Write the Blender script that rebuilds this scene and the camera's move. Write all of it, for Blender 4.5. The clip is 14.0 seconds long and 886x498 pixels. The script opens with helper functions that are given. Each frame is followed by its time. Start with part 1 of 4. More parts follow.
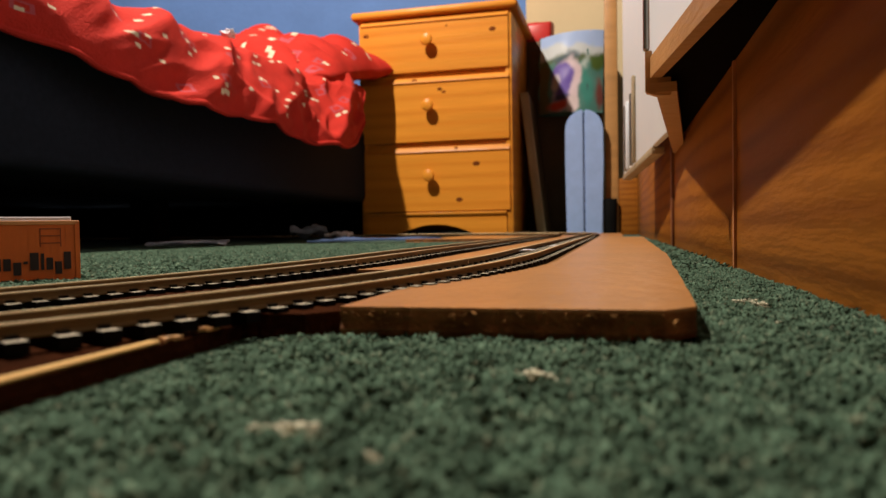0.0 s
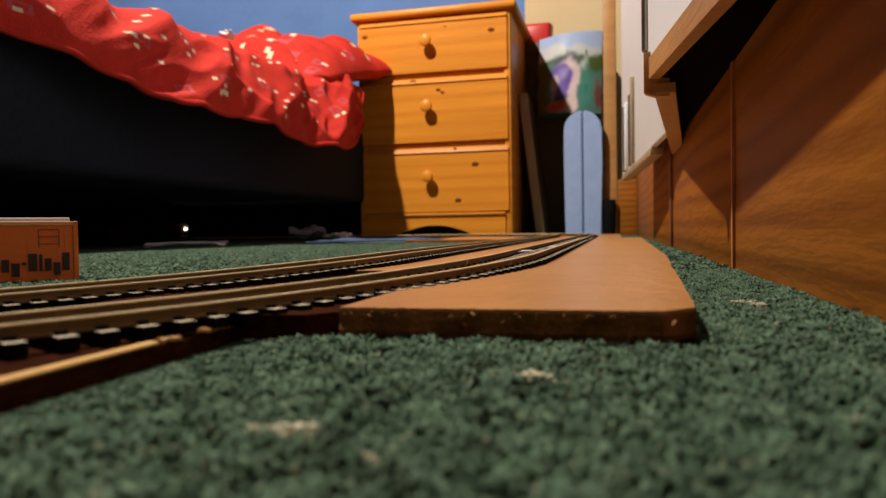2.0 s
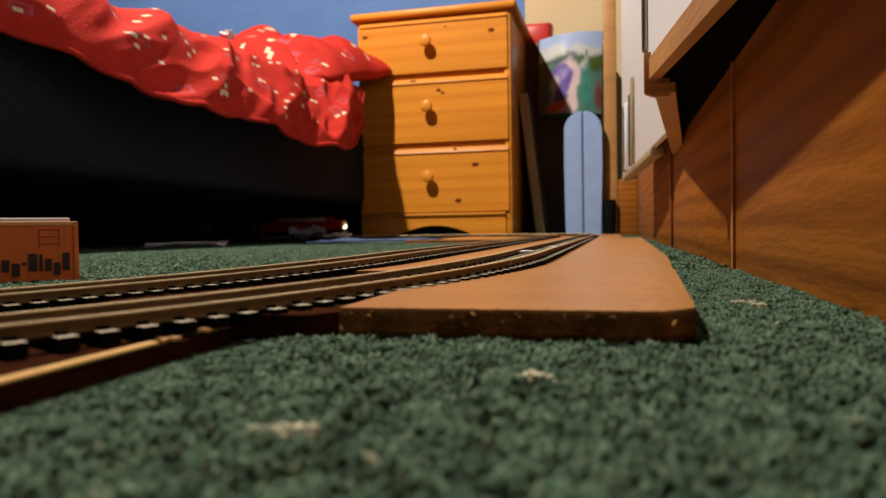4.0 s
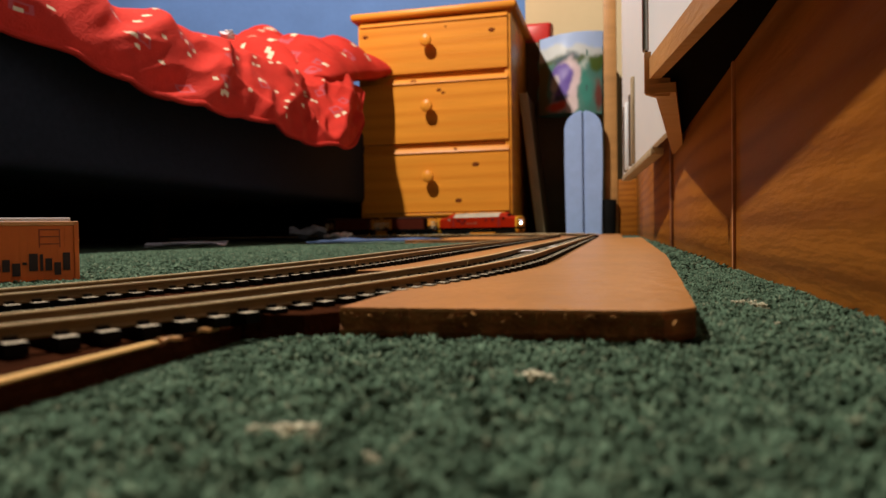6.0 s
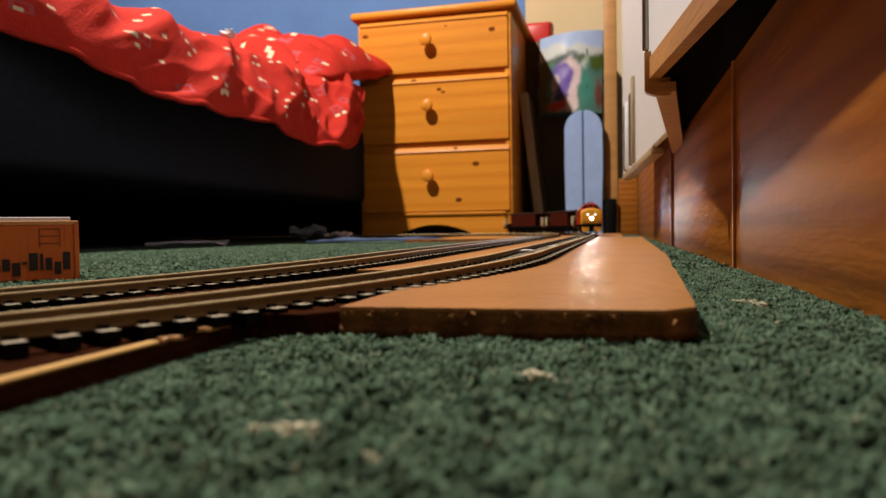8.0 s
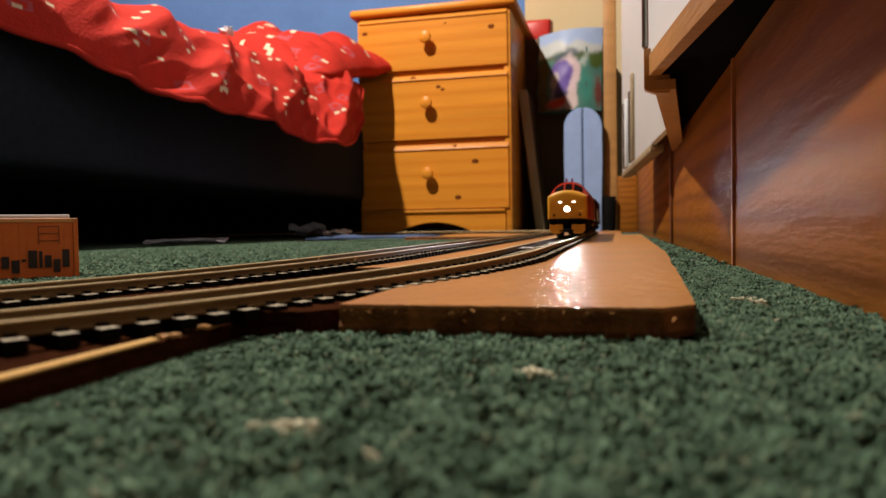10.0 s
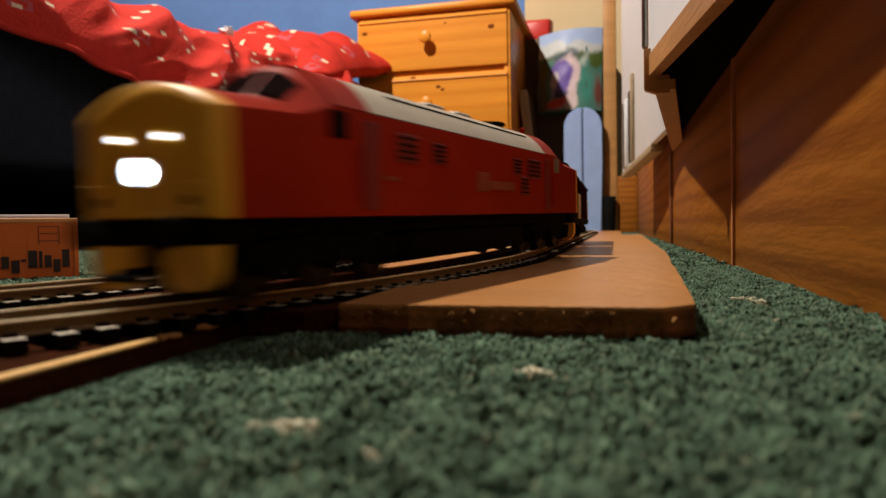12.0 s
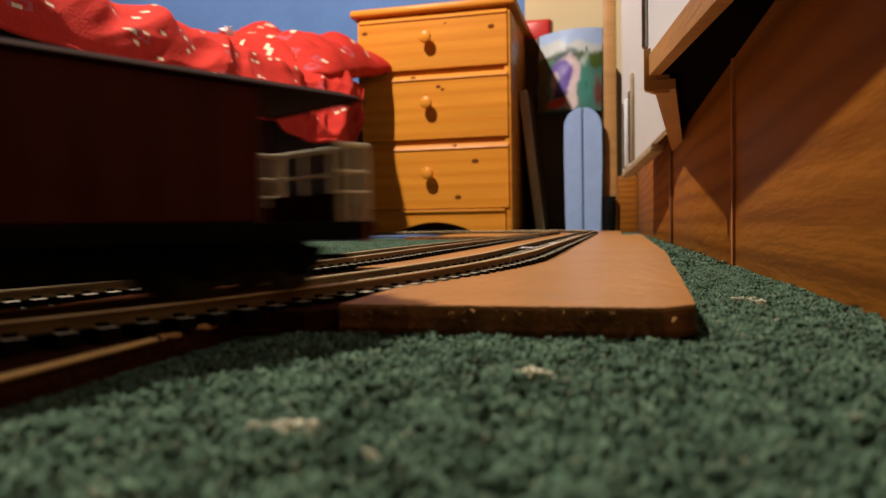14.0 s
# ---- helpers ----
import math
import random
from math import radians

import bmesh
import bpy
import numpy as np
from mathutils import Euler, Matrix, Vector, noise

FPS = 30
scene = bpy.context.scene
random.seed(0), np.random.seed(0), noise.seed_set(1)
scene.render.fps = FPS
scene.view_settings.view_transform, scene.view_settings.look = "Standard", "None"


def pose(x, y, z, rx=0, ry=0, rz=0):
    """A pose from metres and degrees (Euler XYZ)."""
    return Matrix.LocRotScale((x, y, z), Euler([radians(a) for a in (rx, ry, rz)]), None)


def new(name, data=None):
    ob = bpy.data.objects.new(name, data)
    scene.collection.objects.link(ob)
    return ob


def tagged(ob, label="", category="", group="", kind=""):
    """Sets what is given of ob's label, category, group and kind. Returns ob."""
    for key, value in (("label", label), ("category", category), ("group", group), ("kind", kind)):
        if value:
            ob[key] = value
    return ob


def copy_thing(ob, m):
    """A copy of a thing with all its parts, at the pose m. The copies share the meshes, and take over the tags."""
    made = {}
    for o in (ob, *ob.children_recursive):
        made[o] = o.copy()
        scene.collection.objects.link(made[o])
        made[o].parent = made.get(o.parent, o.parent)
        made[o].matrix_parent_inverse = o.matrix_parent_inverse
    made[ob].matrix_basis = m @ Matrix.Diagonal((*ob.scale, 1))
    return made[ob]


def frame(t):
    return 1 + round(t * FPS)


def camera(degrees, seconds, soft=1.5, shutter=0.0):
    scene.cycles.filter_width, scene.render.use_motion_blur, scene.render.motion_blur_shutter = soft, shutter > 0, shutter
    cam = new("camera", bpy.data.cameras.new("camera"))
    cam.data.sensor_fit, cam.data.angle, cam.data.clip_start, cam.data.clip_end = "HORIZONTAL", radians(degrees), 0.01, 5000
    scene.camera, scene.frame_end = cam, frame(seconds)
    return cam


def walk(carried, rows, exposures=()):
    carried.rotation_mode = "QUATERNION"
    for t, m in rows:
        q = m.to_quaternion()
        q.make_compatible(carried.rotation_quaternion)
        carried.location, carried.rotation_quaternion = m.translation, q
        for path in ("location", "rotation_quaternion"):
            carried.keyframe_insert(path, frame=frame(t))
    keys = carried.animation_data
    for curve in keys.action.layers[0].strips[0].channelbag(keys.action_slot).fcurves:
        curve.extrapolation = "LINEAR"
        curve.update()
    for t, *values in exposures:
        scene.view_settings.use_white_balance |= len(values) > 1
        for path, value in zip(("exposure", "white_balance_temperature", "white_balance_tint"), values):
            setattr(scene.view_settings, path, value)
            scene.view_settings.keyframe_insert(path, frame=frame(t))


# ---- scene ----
import itertools

# The room lies at 14 degrees to the camera: u runs to the right along the end wall, v away along the side wall.
TURN = radians(14.0)
CAM_Z = 0.0225


def room(u, v, z=0.0):
    """A place in the world from room coordinates."""
    return Vector((u * math.cos(TURN) + v * math.sin(TURN), -u * math.sin(TURN) + v * math.cos(TURN), z))


def room_pose(u, v, z=0.0, rz=0.0, rx=0.0, ry=0.0):
    p = room(u, v, z)
    return pose(p.x, p.y, p.z, rx, ry, rz - 14.0)


# ---- camera ----
cam = camera(65.03, 14.0, soft=1.4, shutter=0.6)
cam.data.dof.use_dof, cam.data.dof.focus_distance, cam.data.dof.aperture_fstop = True, 0.30, 22.0


def view(dx, dy):
    """The camera's pose, nudged by dx, dy hundredths of a degree to the right and up."""
    return pose(0, 0, CAM_Z, 90 - 1.537 + dy * 0.01, 0, -dx * 0.01) @ pose(0, 0, 0, 0, 0, -0.92)


walk(cam, [(0.0, view(-6, -7)), (0.5, view(-3, -7)), (1.0, view(-4, -21)), (1.5, view(0, -19)), (2.0, view(4, 0)),
           (2.5, view(4, 2)), (3.0, view(4, 2)), (5.5, view(0, 0)), (6.5, view(0, 0)), (7.0, view(-1, 7)), (7.5, view(-1, -7)),
           (8.0, view(-1, -5)), (10.5, view(4, -28)), (11.5, view(4, -28)), (12.5, view(4, -24)), (14.0, view(4, -26))])

# ---- light ----
world = bpy.data.worlds.new("world")
scene.world = world
world.use_nodes = True
world.node_tree.nodes["Background"].inputs[0].default_value = (1.0, 0.85, 0.7, 1)
world.node_tree.nodes["Background"].inputs[1].default_value = 0.0
scene.view_settings.exposure = 0.0

# a shaded pendant: its light goes down and to the sides
lamp_data = bpy.data.lights.new("ceiling_lamp_bulb", "SPOT")
lamp_data.energy, lamp_data.color, lamp_data.shadow_soft_size = 268.0, (1.0, 0.86, 0.73), 0.035
lamp_data.spot_size, lamp_data.spot_blend = radians(144), 0.15
lamp = new("ceiling_lamp_bulb", lamp_data)
lamp.matrix_world = Matrix.Translation(room(-0.92, 0.66, 1.95))


# ---- materials ----
def material(name, colour, rough=0.6, metal=0.0, bump=0.0, scale=40.0, vary=0.15, second=None, stretch=(1, 1, 1), coat=0.0, spec=0.5):
    """A surface whose colour wanders at two scales, with fine relief."""
    m = bpy.data.materials.new(name)
    m.use_nodes = True
    t = m.node_tree
    b = t.nodes["Principled BSDF"]
    b.inputs["Roughness"].default_value, b.inputs["Metallic"].default_value = rough, metal
    b.inputs["Coat Weight"].default_value = coat
    b.inputs["Specular IOR Level"].default_value = spec
    co = t.nodes.new("ShaderNodeTexCoord")
    mp = t.nodes.new("ShaderNodeMapping")
    mp.inputs["Scale"].default_value = stretch
    t.links.new(co.outputs["Object"], mp.inputs["Vector"])
    big, fine = t.nodes.new("ShaderNodeTexNoise"), t.nodes.new("ShaderNodeTexNoise")
    for n, s in ((big, scale), (fine, scale * 9)):
        n.inputs["Scale"].default_value, n.inputs["Detail"].default_value = s, 5
        t.links.new(mp.outputs["Vector"], n.inputs["Vector"])
    mix = t.nodes.new("ShaderNodeMix")
    mix.data_type = "RGBA"
    mix.inputs["A"].default_value = (*[c * (1 - vary) for c in colour], 1)
    mix.inputs["B"].default_value = (*(second or [min(1, c * (1 + vary)) for c in colour]), 1)
    add = t.nodes.new("ShaderNodeMath")
    add.operation = "MULTIPLY_ADD"
    add.inputs[1].default_value, add.use_clamp = 0.35, True
    sub = t.nodes.new("ShaderNodeMath")
    sub.operation = "MULTIPLY_ADD"
    sub.inputs[1].default_value, sub.inputs[2].default_value = 1.9, -0.62
    t.links.new(big.outputs["Fac"], sub.inputs[0])
    t.links.new(fine.outputs["Fac"], add.inputs[0])
    t.links.new(sub.outputs[0], add.inputs[2])
    t.links.new(add.outputs[0], mix.inputs["Factor"])
    t.links.new(mix.outputs["Result"], b.inputs["Base Color"])
    if bump:
        bp = t.nodes.new("ShaderNodeBump")
        bp.inputs["Strength"].default_value, bp.inputs["Distance"].default_value = bump, 0.2 / scale
        t.links.new(fine.outputs["Fac"], bp.inputs["Height"])
        t.links.new(bp.outputs["Normal"], b.inputs["Normal"])
    return m


def glowing(name, colour, strength):
    m = bpy.data.materials.new(name)
    m.use_nodes = True
    b = m.node_tree.nodes["Principled BSDF"]
    b.inputs["Base Color"].default_value = (*colour, 1)
    b.inputs["Emission Color"].default_value = (*colour, 1)
    b.inputs["Emission Strength"].default_value = strength
    return m


CARPET = material("green_carpet", (0.085, 0.140, 0.108), 0.95, bump=0.6, scale=160, vary=0.4, spec=0.1)
BOARD = material("brown_fibreboard_face", (0.42, 0.192, 0.058), 0.34, bump=0.12, scale=14, vary=0.16)
BOARD_LOW = material("dark_board_and_edge_shade", (0.035, 0.010, 0.003), 0.95, bump=0.5, scale=60, vary=0.5, spec=0.02)
BOARD_EDGE = material("rough_fibreboard_edge", (0.20, 0.066, 0.016), 0.9, bump=1.0, scale=240, vary=0.6, second=(0.40, 0.16, 0.045), stretch=(0.5, 0.5, 1))
FIBRE = material("torn_pale_fibre", (0.30, 0.15, 0.05), 0.9, scale=300, vary=0.4, spec=0.1)
RAIL = material("nickel_silver_rail_top", (0.86, 0.70, 0.42), 0.40, metal=0.0, scale=60, vary=0.15)
SLEEPER_TOP = material("dust_and_sheen_on_sleeper_top", (0.38, 0.33, 0.24), 0.8, bump=0.2, scale=220, vary=0.35)
RAIL_SIDE = material("tarnished_rail_side", (0.155, 0.092, 0.034), 0.55, metal=0.0, scale=80, vary=0.3, spec=0.2)
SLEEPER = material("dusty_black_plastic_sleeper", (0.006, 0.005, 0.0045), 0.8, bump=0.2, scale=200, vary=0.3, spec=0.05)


def grained(name, light, dark, across, stretch, rough, spec=0.5):
    """Veneer with flowing bands of grain and fine pores."""
    m = material(name, light, rough, bump=0.08, scale=9, vary=0.18, stretch=stretch, spec=spec)
    t = m.node_tree
    b = t.nodes["Principled BSDF"]
    plain = next(n for n in t.nodes if n.bl_idname == "ShaderNodeMix")
    mp = next(n for n in t.nodes if n.bl_idname == "ShaderNodeMapping")
    wv = t.nodes.new("ShaderNodeTexWave")
    wv.bands_direction = "Z"
    for key, value in (("Scale", across), ("Distortion", 3.2), ("Detail", 3.0), ("Detail Scale", 1.2), ("Detail Roughness", 0.55)):
        wv.inputs[key].default_value = value
    t.links.new(mp.outputs["Vector"], wv.inputs["Vector"])
    power = t.nodes.new("ShaderNodeMath")
    power.operation = "POWER"
    power.inputs[1].default_value = 2.2
    t.links.new(wv.outputs["Fac"], power.inputs[0])
    mix = t.nodes.new("ShaderNodeMix")
    mix.data_type = "RGBA"
    mix.inputs["B"].default_value = (*dark, 1)
    t.links.new(power.outputs[0], mix.inputs["Factor"])
    t.links.new(plain.outputs["Result"], mix.inputs["A"])
    t.links.new(mix.outputs["Result"], b.inputs["Base Color"])
    return m


PINE = grained("varnished_pine", (0.67, 0.265, 0.028), (0.615, 0.225, 0.021), 3.2, (0.16, 1.0, 2.6), 0.34, 0.25)
PINE_DARK = material("pine_knot", (0.16, 0.042, 0.006), 0.8, scale=60, vary=0.5, spec=0.1)
WALL_BLUE = material("blue_painted_wall", (0.10, 0.215, 0.50), 0.8, bump=0.06, scale=6, vary=0.1)
WALL_UNSEEN = material("dark_unseen_wall", (0.05, 0.03, 0.018), 0.6, bump=0.1, scale=6, vary=0.3)
WALL_CREAM = material("cream_painted_wall", (0.62, 0.50, 0.30), 0.8, bump=0.04, scale=6, vary=0.06)
CEIL = material("darkened_unseen_ceiling", (0.13, 0.125, 0.12), 0.9, bump=0.2, scale=8, vary=0.04)
WOODGRAIN = grained("wood_effect_panel", (0.33, 0.116, 0.014), (0.235, 0.075, 0.009), 9.0, (1.0, 0.30, 2.0), 0.50, 0.12)
WHITE = material("white_cabinet_front", (0.86, 0.92, 0.99), 0.45, scale=5, vary=0.04)
TRIM = material("beech_edge_trim", (0.48, 0.25, 0.085), 0.45, bump=0.1, scale=8, vary=0.2, stretch=(1, 1, 6))
BED_DARK = material("black_bed_base_cloth", (0.013, 0.017, 0.029), 0.9, bump=0.4, scale=120, vary=0.25, spec=0.2)
DUVET = material("red_duvet_cloth", (0.50, 0.026, 0.016), 0.85, bump=0.3, scale=30, vary=0.15, spec=0.25)
LOCO_RED = material("red_loco_paint", (0.28, 0.013, 0.002), 0.5, scale=40, vary=0.12, spec=0.08)
LOCO_YELLOW = material("yellow_warning_paint", (0.66, 0.33, 0.02), 0.42, scale=40, vary=0.08)
LOCO_ROOF = material("grey_loco_roof", (0.40, 0.36, 0.28), 0.5, scale=60, vary=0.12)
UNDER = material("black_underframe", (0.004, 0.0035, 0.003), 0.9, scale=90, vary=0.3, spec=0.04)
GLASS_DARK = material("dark_cab_glazing", (0.01, 0.006, 0.006), 1.0, scale=50, vary=0.1, spec=0.0)
VAN = material("bauxite_van_paint", (0.055, 0.008, 0.003), 0.75, scale=50, vary=0.2, spec=0.08)
CREAM_RAIL = material("cream_handrail", (0.75, 0.66, 0.45), 0.5, scale=60, vary=0.1)
LAMP_ON = glowing("lit_headlamp", (0.70, 0.82, 1.0), 220)
BULB_ON = glowing("lit_bulb", (0.80, 0.88, 1.0), 430000)
MARKER_ON = glowing("lit_marker_lamp", (0.90, 0.95, 1.0), 5)
ORANGE = material("orange_container_paint", (0.74, 0.155, 0.018), 0.5, scale=60, vary=0.1)
PAPER = material("white_paper", (0.7, 0.7, 0.74), 0.7, scale=20, vary=0.1)
PRINT = material("black_print", (0.03, 0.012, 0.01), 0.6, scale=60, vary=0.2)
SKY_BLUE = material("pale_blue_cloth", (0.29, 0.42, 0.72), 0.7, bump=0.05, scale=40, vary=0.08)
BLACK = material("matt_black", (0.005, 0.005, 0.005), 0.8, scale=30, vary=0.2, spec=0.08)
RED_PLASTIC = material("red_plastic", (0.55, 0.03, 0.025), 0.4, scale=30, vary=0.1)
BLUE_RAG = material("blue_cloth", (0.05, 0.09, 0.20), 0.9, bump=0.4, scale=60, vary=0.2)

PRINT_CREAM = material("cream_printed_square", (0.70, 0.58, 0.42), 0.85, scale=40, vary=0.12)
PRINT_PURPLE = material("mauve_printed_square", (0.42, 0.06, 0.08), 0.85, scale=40, vary=0.15)
PANEL_DARK = material("dark_stained_panel", (0.10, 0.055, 0.022), 0.6, bump=0.2, scale=8, vary=0.3)
TRIM_GREY = material("worn_pale_wood", (0.40, 0.31, 0.19), 0.6, bump=0.2, scale=12, vary=0.2, stretch=(4, 4, 0.7))
SOFTWOOD = material("pale_softwood_strip", (0.74, 0.46, 0.16), 0.5, bump=0.1, scale=60, vary=0.2, spec=0.3)
TRIM_DARK = material("dark_cover_strip", (0.20, 0.062, 0.018), 0.45, bump=0.2, scale=30, vary=0.3)
JOINT = material("worn_joint_filler", (0.42, 0.17, 0.06), 0.5, scale=60, vary=0.3)
CARCASS_SHADE = material("carcass_in_painted_shade", (0.003, 0.002, 0.0015), 0.9, scale=20, vary=0.3, spec=0.02)
STEEL = material("brushed_steel", (0.30, 0.29, 0.27), 0.35, metal=0.9, scale=60, vary=0.2)
BAG = material("green_printed_bag", (0.05, 0.14, 0.13), 0.4, scale=20, vary=0.6)
LOCO_DOOR = material("dark_red_loco_paint", (0.17, 0.006, 0.004), 0.5, scale=40, vary=0.2)
GLASS_PALE = material("pale_cab_glazing", (0.22, 0.18, 0.13), 0.38, scale=50, vary=0.15)
LETTER = material("faded_pale_lettering", (0.24, 0.045, 0.02), 0.5, scale=90, vary=0.2)
WHEEL = material("blackened_wheel", (0.012, 0.010, 0.009), 0.6, metal=0.1, scale=90, vary=0.3)
VAN_ROOF = material("brown_van_roof", (0.028, 0.011, 0.008), 0.95, scale=50, vary=0.2, spec=0.08)
CREAM = material("cream_van_paint", (0.36, 0.27, 0.15), 0.6, scale=60, vary=0.12)
RED_BEAM = material("red_headstock_paint", (0.14, 0.022, 0.010), 0.5, scale=60, vary=0.15)
ORANGE_PALE = material("pale_orange_rail", (0.72, 0.30, 0.10), 0.5, scale=60, vary=0.1)
PRINT_FAINT = material("faint_print", (0.30, 0.06, 0.015), 0.6, scale=60, vary=0.1)
MAGAZINE = material("bluish_magazine_cover", (0.60, 0.62, 0.75), 0.45, scale=12, vary=0.25)
GREY_CLOTH = material("grey_cloth", (0.16, 0.18, 0.22), 0.9, bump=0.3, scale=60, vary=0.3)
LINT = material("pale_lint", (0.60, 0.58, 0.43), 0.95, scale=200, vary=0.25)


def pile_material():
    """Carpet yarn: each tuft has its own tone, with broad patches of wear."""
    m = bpy.data.materials.new("green_carpet_yarn")
    m.use_nodes = True
    t = m.node_tree
    b = t.nodes["Principled BSDF"]
    b.inputs["Roughness"].default_value, b.inputs["Specular IOR Level"].default_value = 0.95, 0.08
    geo = t.nodes.new("ShaderNodeNewGeometry")
    ramp = t.nodes.new("ShaderNodeValToRGB")
    e = ramp.color_ramp.elements
    e[0].position, e[0].color = 0.0, (0.060, 0.102, 0.067, 1)
    e[1].position, e[1].color = 1.0, (0.16, 0.175, 0.12, 1)
    for p, c in ((0.45, (0.071, 0.125, 0.084, 1)), (0.85, (0.097, 0.157, 0.106, 1)), (0.965, (0.13, 0.18, 0.12, 1))):
        n = e.new(p)
        n.color = c
    t.links.new(geo.outputs["Random Per Island"], ramp.inputs["Fac"])
    co = t.nodes.new("ShaderNodeTexCoord")
    no = t.nodes.new("ShaderNodeTexNoise")
    no.inputs["Scale"].default_value, no.inputs["Detail"].default_value = 160, 3
    t.links.new(co.outputs["Object"], no.inputs["Vector"])
    mul = t.nodes.new("ShaderNodeMath")
    mul.operation = "MULTIPLY_ADD"
    mul.inputs[1].default_value, mul.inputs[2].default_value = 1.9, 0.05
    t.links.new(no.outputs["Fac"], mul.inputs[0])
    mix = t.nodes.new("ShaderNodeMix")
    mix.data_type, mix.blend_type = "RGBA", "MULTIPLY"
    mix.inputs["Factor"].default_value = 1.0
    t.links.new(ramp.outputs["Color"], mix.inputs["A"])
    t.links.new(mul.outputs[0], mix.inputs["B"])
    t.links.new(mix.outputs["Result"], b.inputs["Base Color"])
    return m


PILE = pile_material()


# ---- building blocks ----
def mesh_of(name, bm, mats):
    me = bpy.data.meshes.new(name)
    bmesh.ops.recalc_face_normals(bm, faces=bm.faces[:])
    bm.to_mesh(me)
    bm.free()
    for m in (mats if isinstance(mats, (list, tuple)) else [mats]):
        me.materials.append(m)
    return me


def smooth(me, angle=35):
    for p in me.polygons:
        p.use_smooth = True
    me.set_sharp_from_angle(angle=radians(angle))
    return me


def part(name, bm, mat, parent, label="", m=None):
    ob = new(name, smooth(mesh_of(name, bm, mat)))
    ob.parent = parent
    if m is not None:
        ob.matrix_basis = m
    return tagged(ob, label)


def thing(name, m, label, category, group="", kind=""):
    ob = new(name)
    ob.empty_display_size = 0.02
    ob.matrix_basis = m
    return tagged(ob, label, category, group, kind)


def single(name, bm, mat, m, label, category, group="", kind=""):
    ob = new(name, smooth(mesh_of(name, bm, mat)))
    ob.matrix_basis = m
    return tagged(ob, label, category, group, kind)


def box(x0, x1, y0, y1, z0, z1, bevel=0.0, seg=2, bm=None):
    bm = bm or bmesh.new()
    r = bmesh.ops.create_cube(bm, size=1.0)
    vs = r["verts"]
    for v in vs:
        v.co = Vector((x0 + (v.co.x + 0.5) * (x1 - x0), y0 + (v.co.y + 0.5) * (y1 - y0), z0 + (v.co.z + 0.5) * (z1 - z0)))
    if bevel:
        es = list({e for v in vs for e in v.link_edges})
        bmesh.ops.bevel(bm, geom=es, offset=bevel, segments=seg, profile=0.5, affect="EDGES")
    return bm


def rod(a, b, r, bm=None, n=10, r2=None):
    bm = bm or bmesh.new()
    a, b = Vector(a), Vector(b)
    q = (b - a).to_track_quat("Z", "Y").to_matrix().to_4x4()
    bmesh.ops.create_cone(bm, cap_ends=True, segments=n, radius1=r, radius2=r if r2 is None else r2, depth=(b - a).length,
                          matrix=Matrix.Translation((a + b) / 2) @ q)
    return bm


def prism(outline, y0, y1, bm=None):
    """An outline in x, z drawn out along y."""
    bm = bm or bmesh.new()
    a = [bm.verts.new((x, y0, z)) for x, z in outline]
    b = [bm.verts.new((x, y1, z)) for x, z in outline]
    bm.faces.new(a), bm.faces.new(b[::-1])
    for i in range(len(a)):
        j = (i + 1) % len(a)
        bm.faces.new((a[i], b[i], b[j], a[j]))
    return bm


def loft(rings, bm=None, cap=True):
    """Closed rings of equal count joined in order."""
    bm = bm or bmesh.new()
    vs = [[bm.verts.new(p) for p in ring] for ring in rings]
    for p, q in zip(vs, vs[1:]):
        for i in range(len(p)):
            j = (i + 1) % len(p)
            bm.faces.new((p[i], p[j], q[j], q[i]))
    if cap:
        bm.faces.new(vs[0][::-1]), bm.faces.new(vs[-1])
    return bm


# ---- the track plan: an oval with rounded corners ----
UL, UR, VN, VF = -2.3, -0.042, -0.17, 1.745
R_OUT, SPACING, GAUGE = 0.505, 0.067, 0.0165


def rail_height(v):
    """Rail tops dip a little where the near board settles into the carpet."""
    k = min(1.0, max(0.0, (0.36 - v) / 0.30))
    return 0.0118 - 0.0037 * k * k * (3 - 2 * k)


def along(s, inside=0.0):
    """The place on the oval (u, v) and the heading, s metres from the start of the far straight, going right."""
    r = R_OUT
    su, sv, q = UR - UL - 2 * r, VF - VN - 2 * r, r * math.pi / 2
    legs = ((su, UL + r, VF, 0), (q, UR - r, VF - r, 90), (sv, UR, VF - r, -90), (q, UR - r, VN + r, 0),
            (su, UR - r, VN, 180), (q, UL + r, VN + r, -90), (sv, UL, VN + r, 90), (q, UL + r, VF - r, 180))
    s %= 2 * (su + sv) + 4 * q
    for i, (n, cu, cv, h) in enumerate(legs):
        if s <= n:
            break
        s -= n
    h = radians(h)
    if i % 2 == 0:
        return cu + s * math.cos(h) + inside * math.sin(h), cv + s * math.sin(h) - inside * math.cos(h), h
    a = h - s / r
    return cu + (r - inside) * math.cos(a), cv + (r - inside) * math.sin(a), a - math.pi / 2

# ---- the room ----
def wall(name, u0, u1, v0, v1, z0, z1, mat, label):
    return single(name, box(u0, u1, v0, v1, z0, z1), mat, room_pose(0, 0), label, "wall", kind="structure")


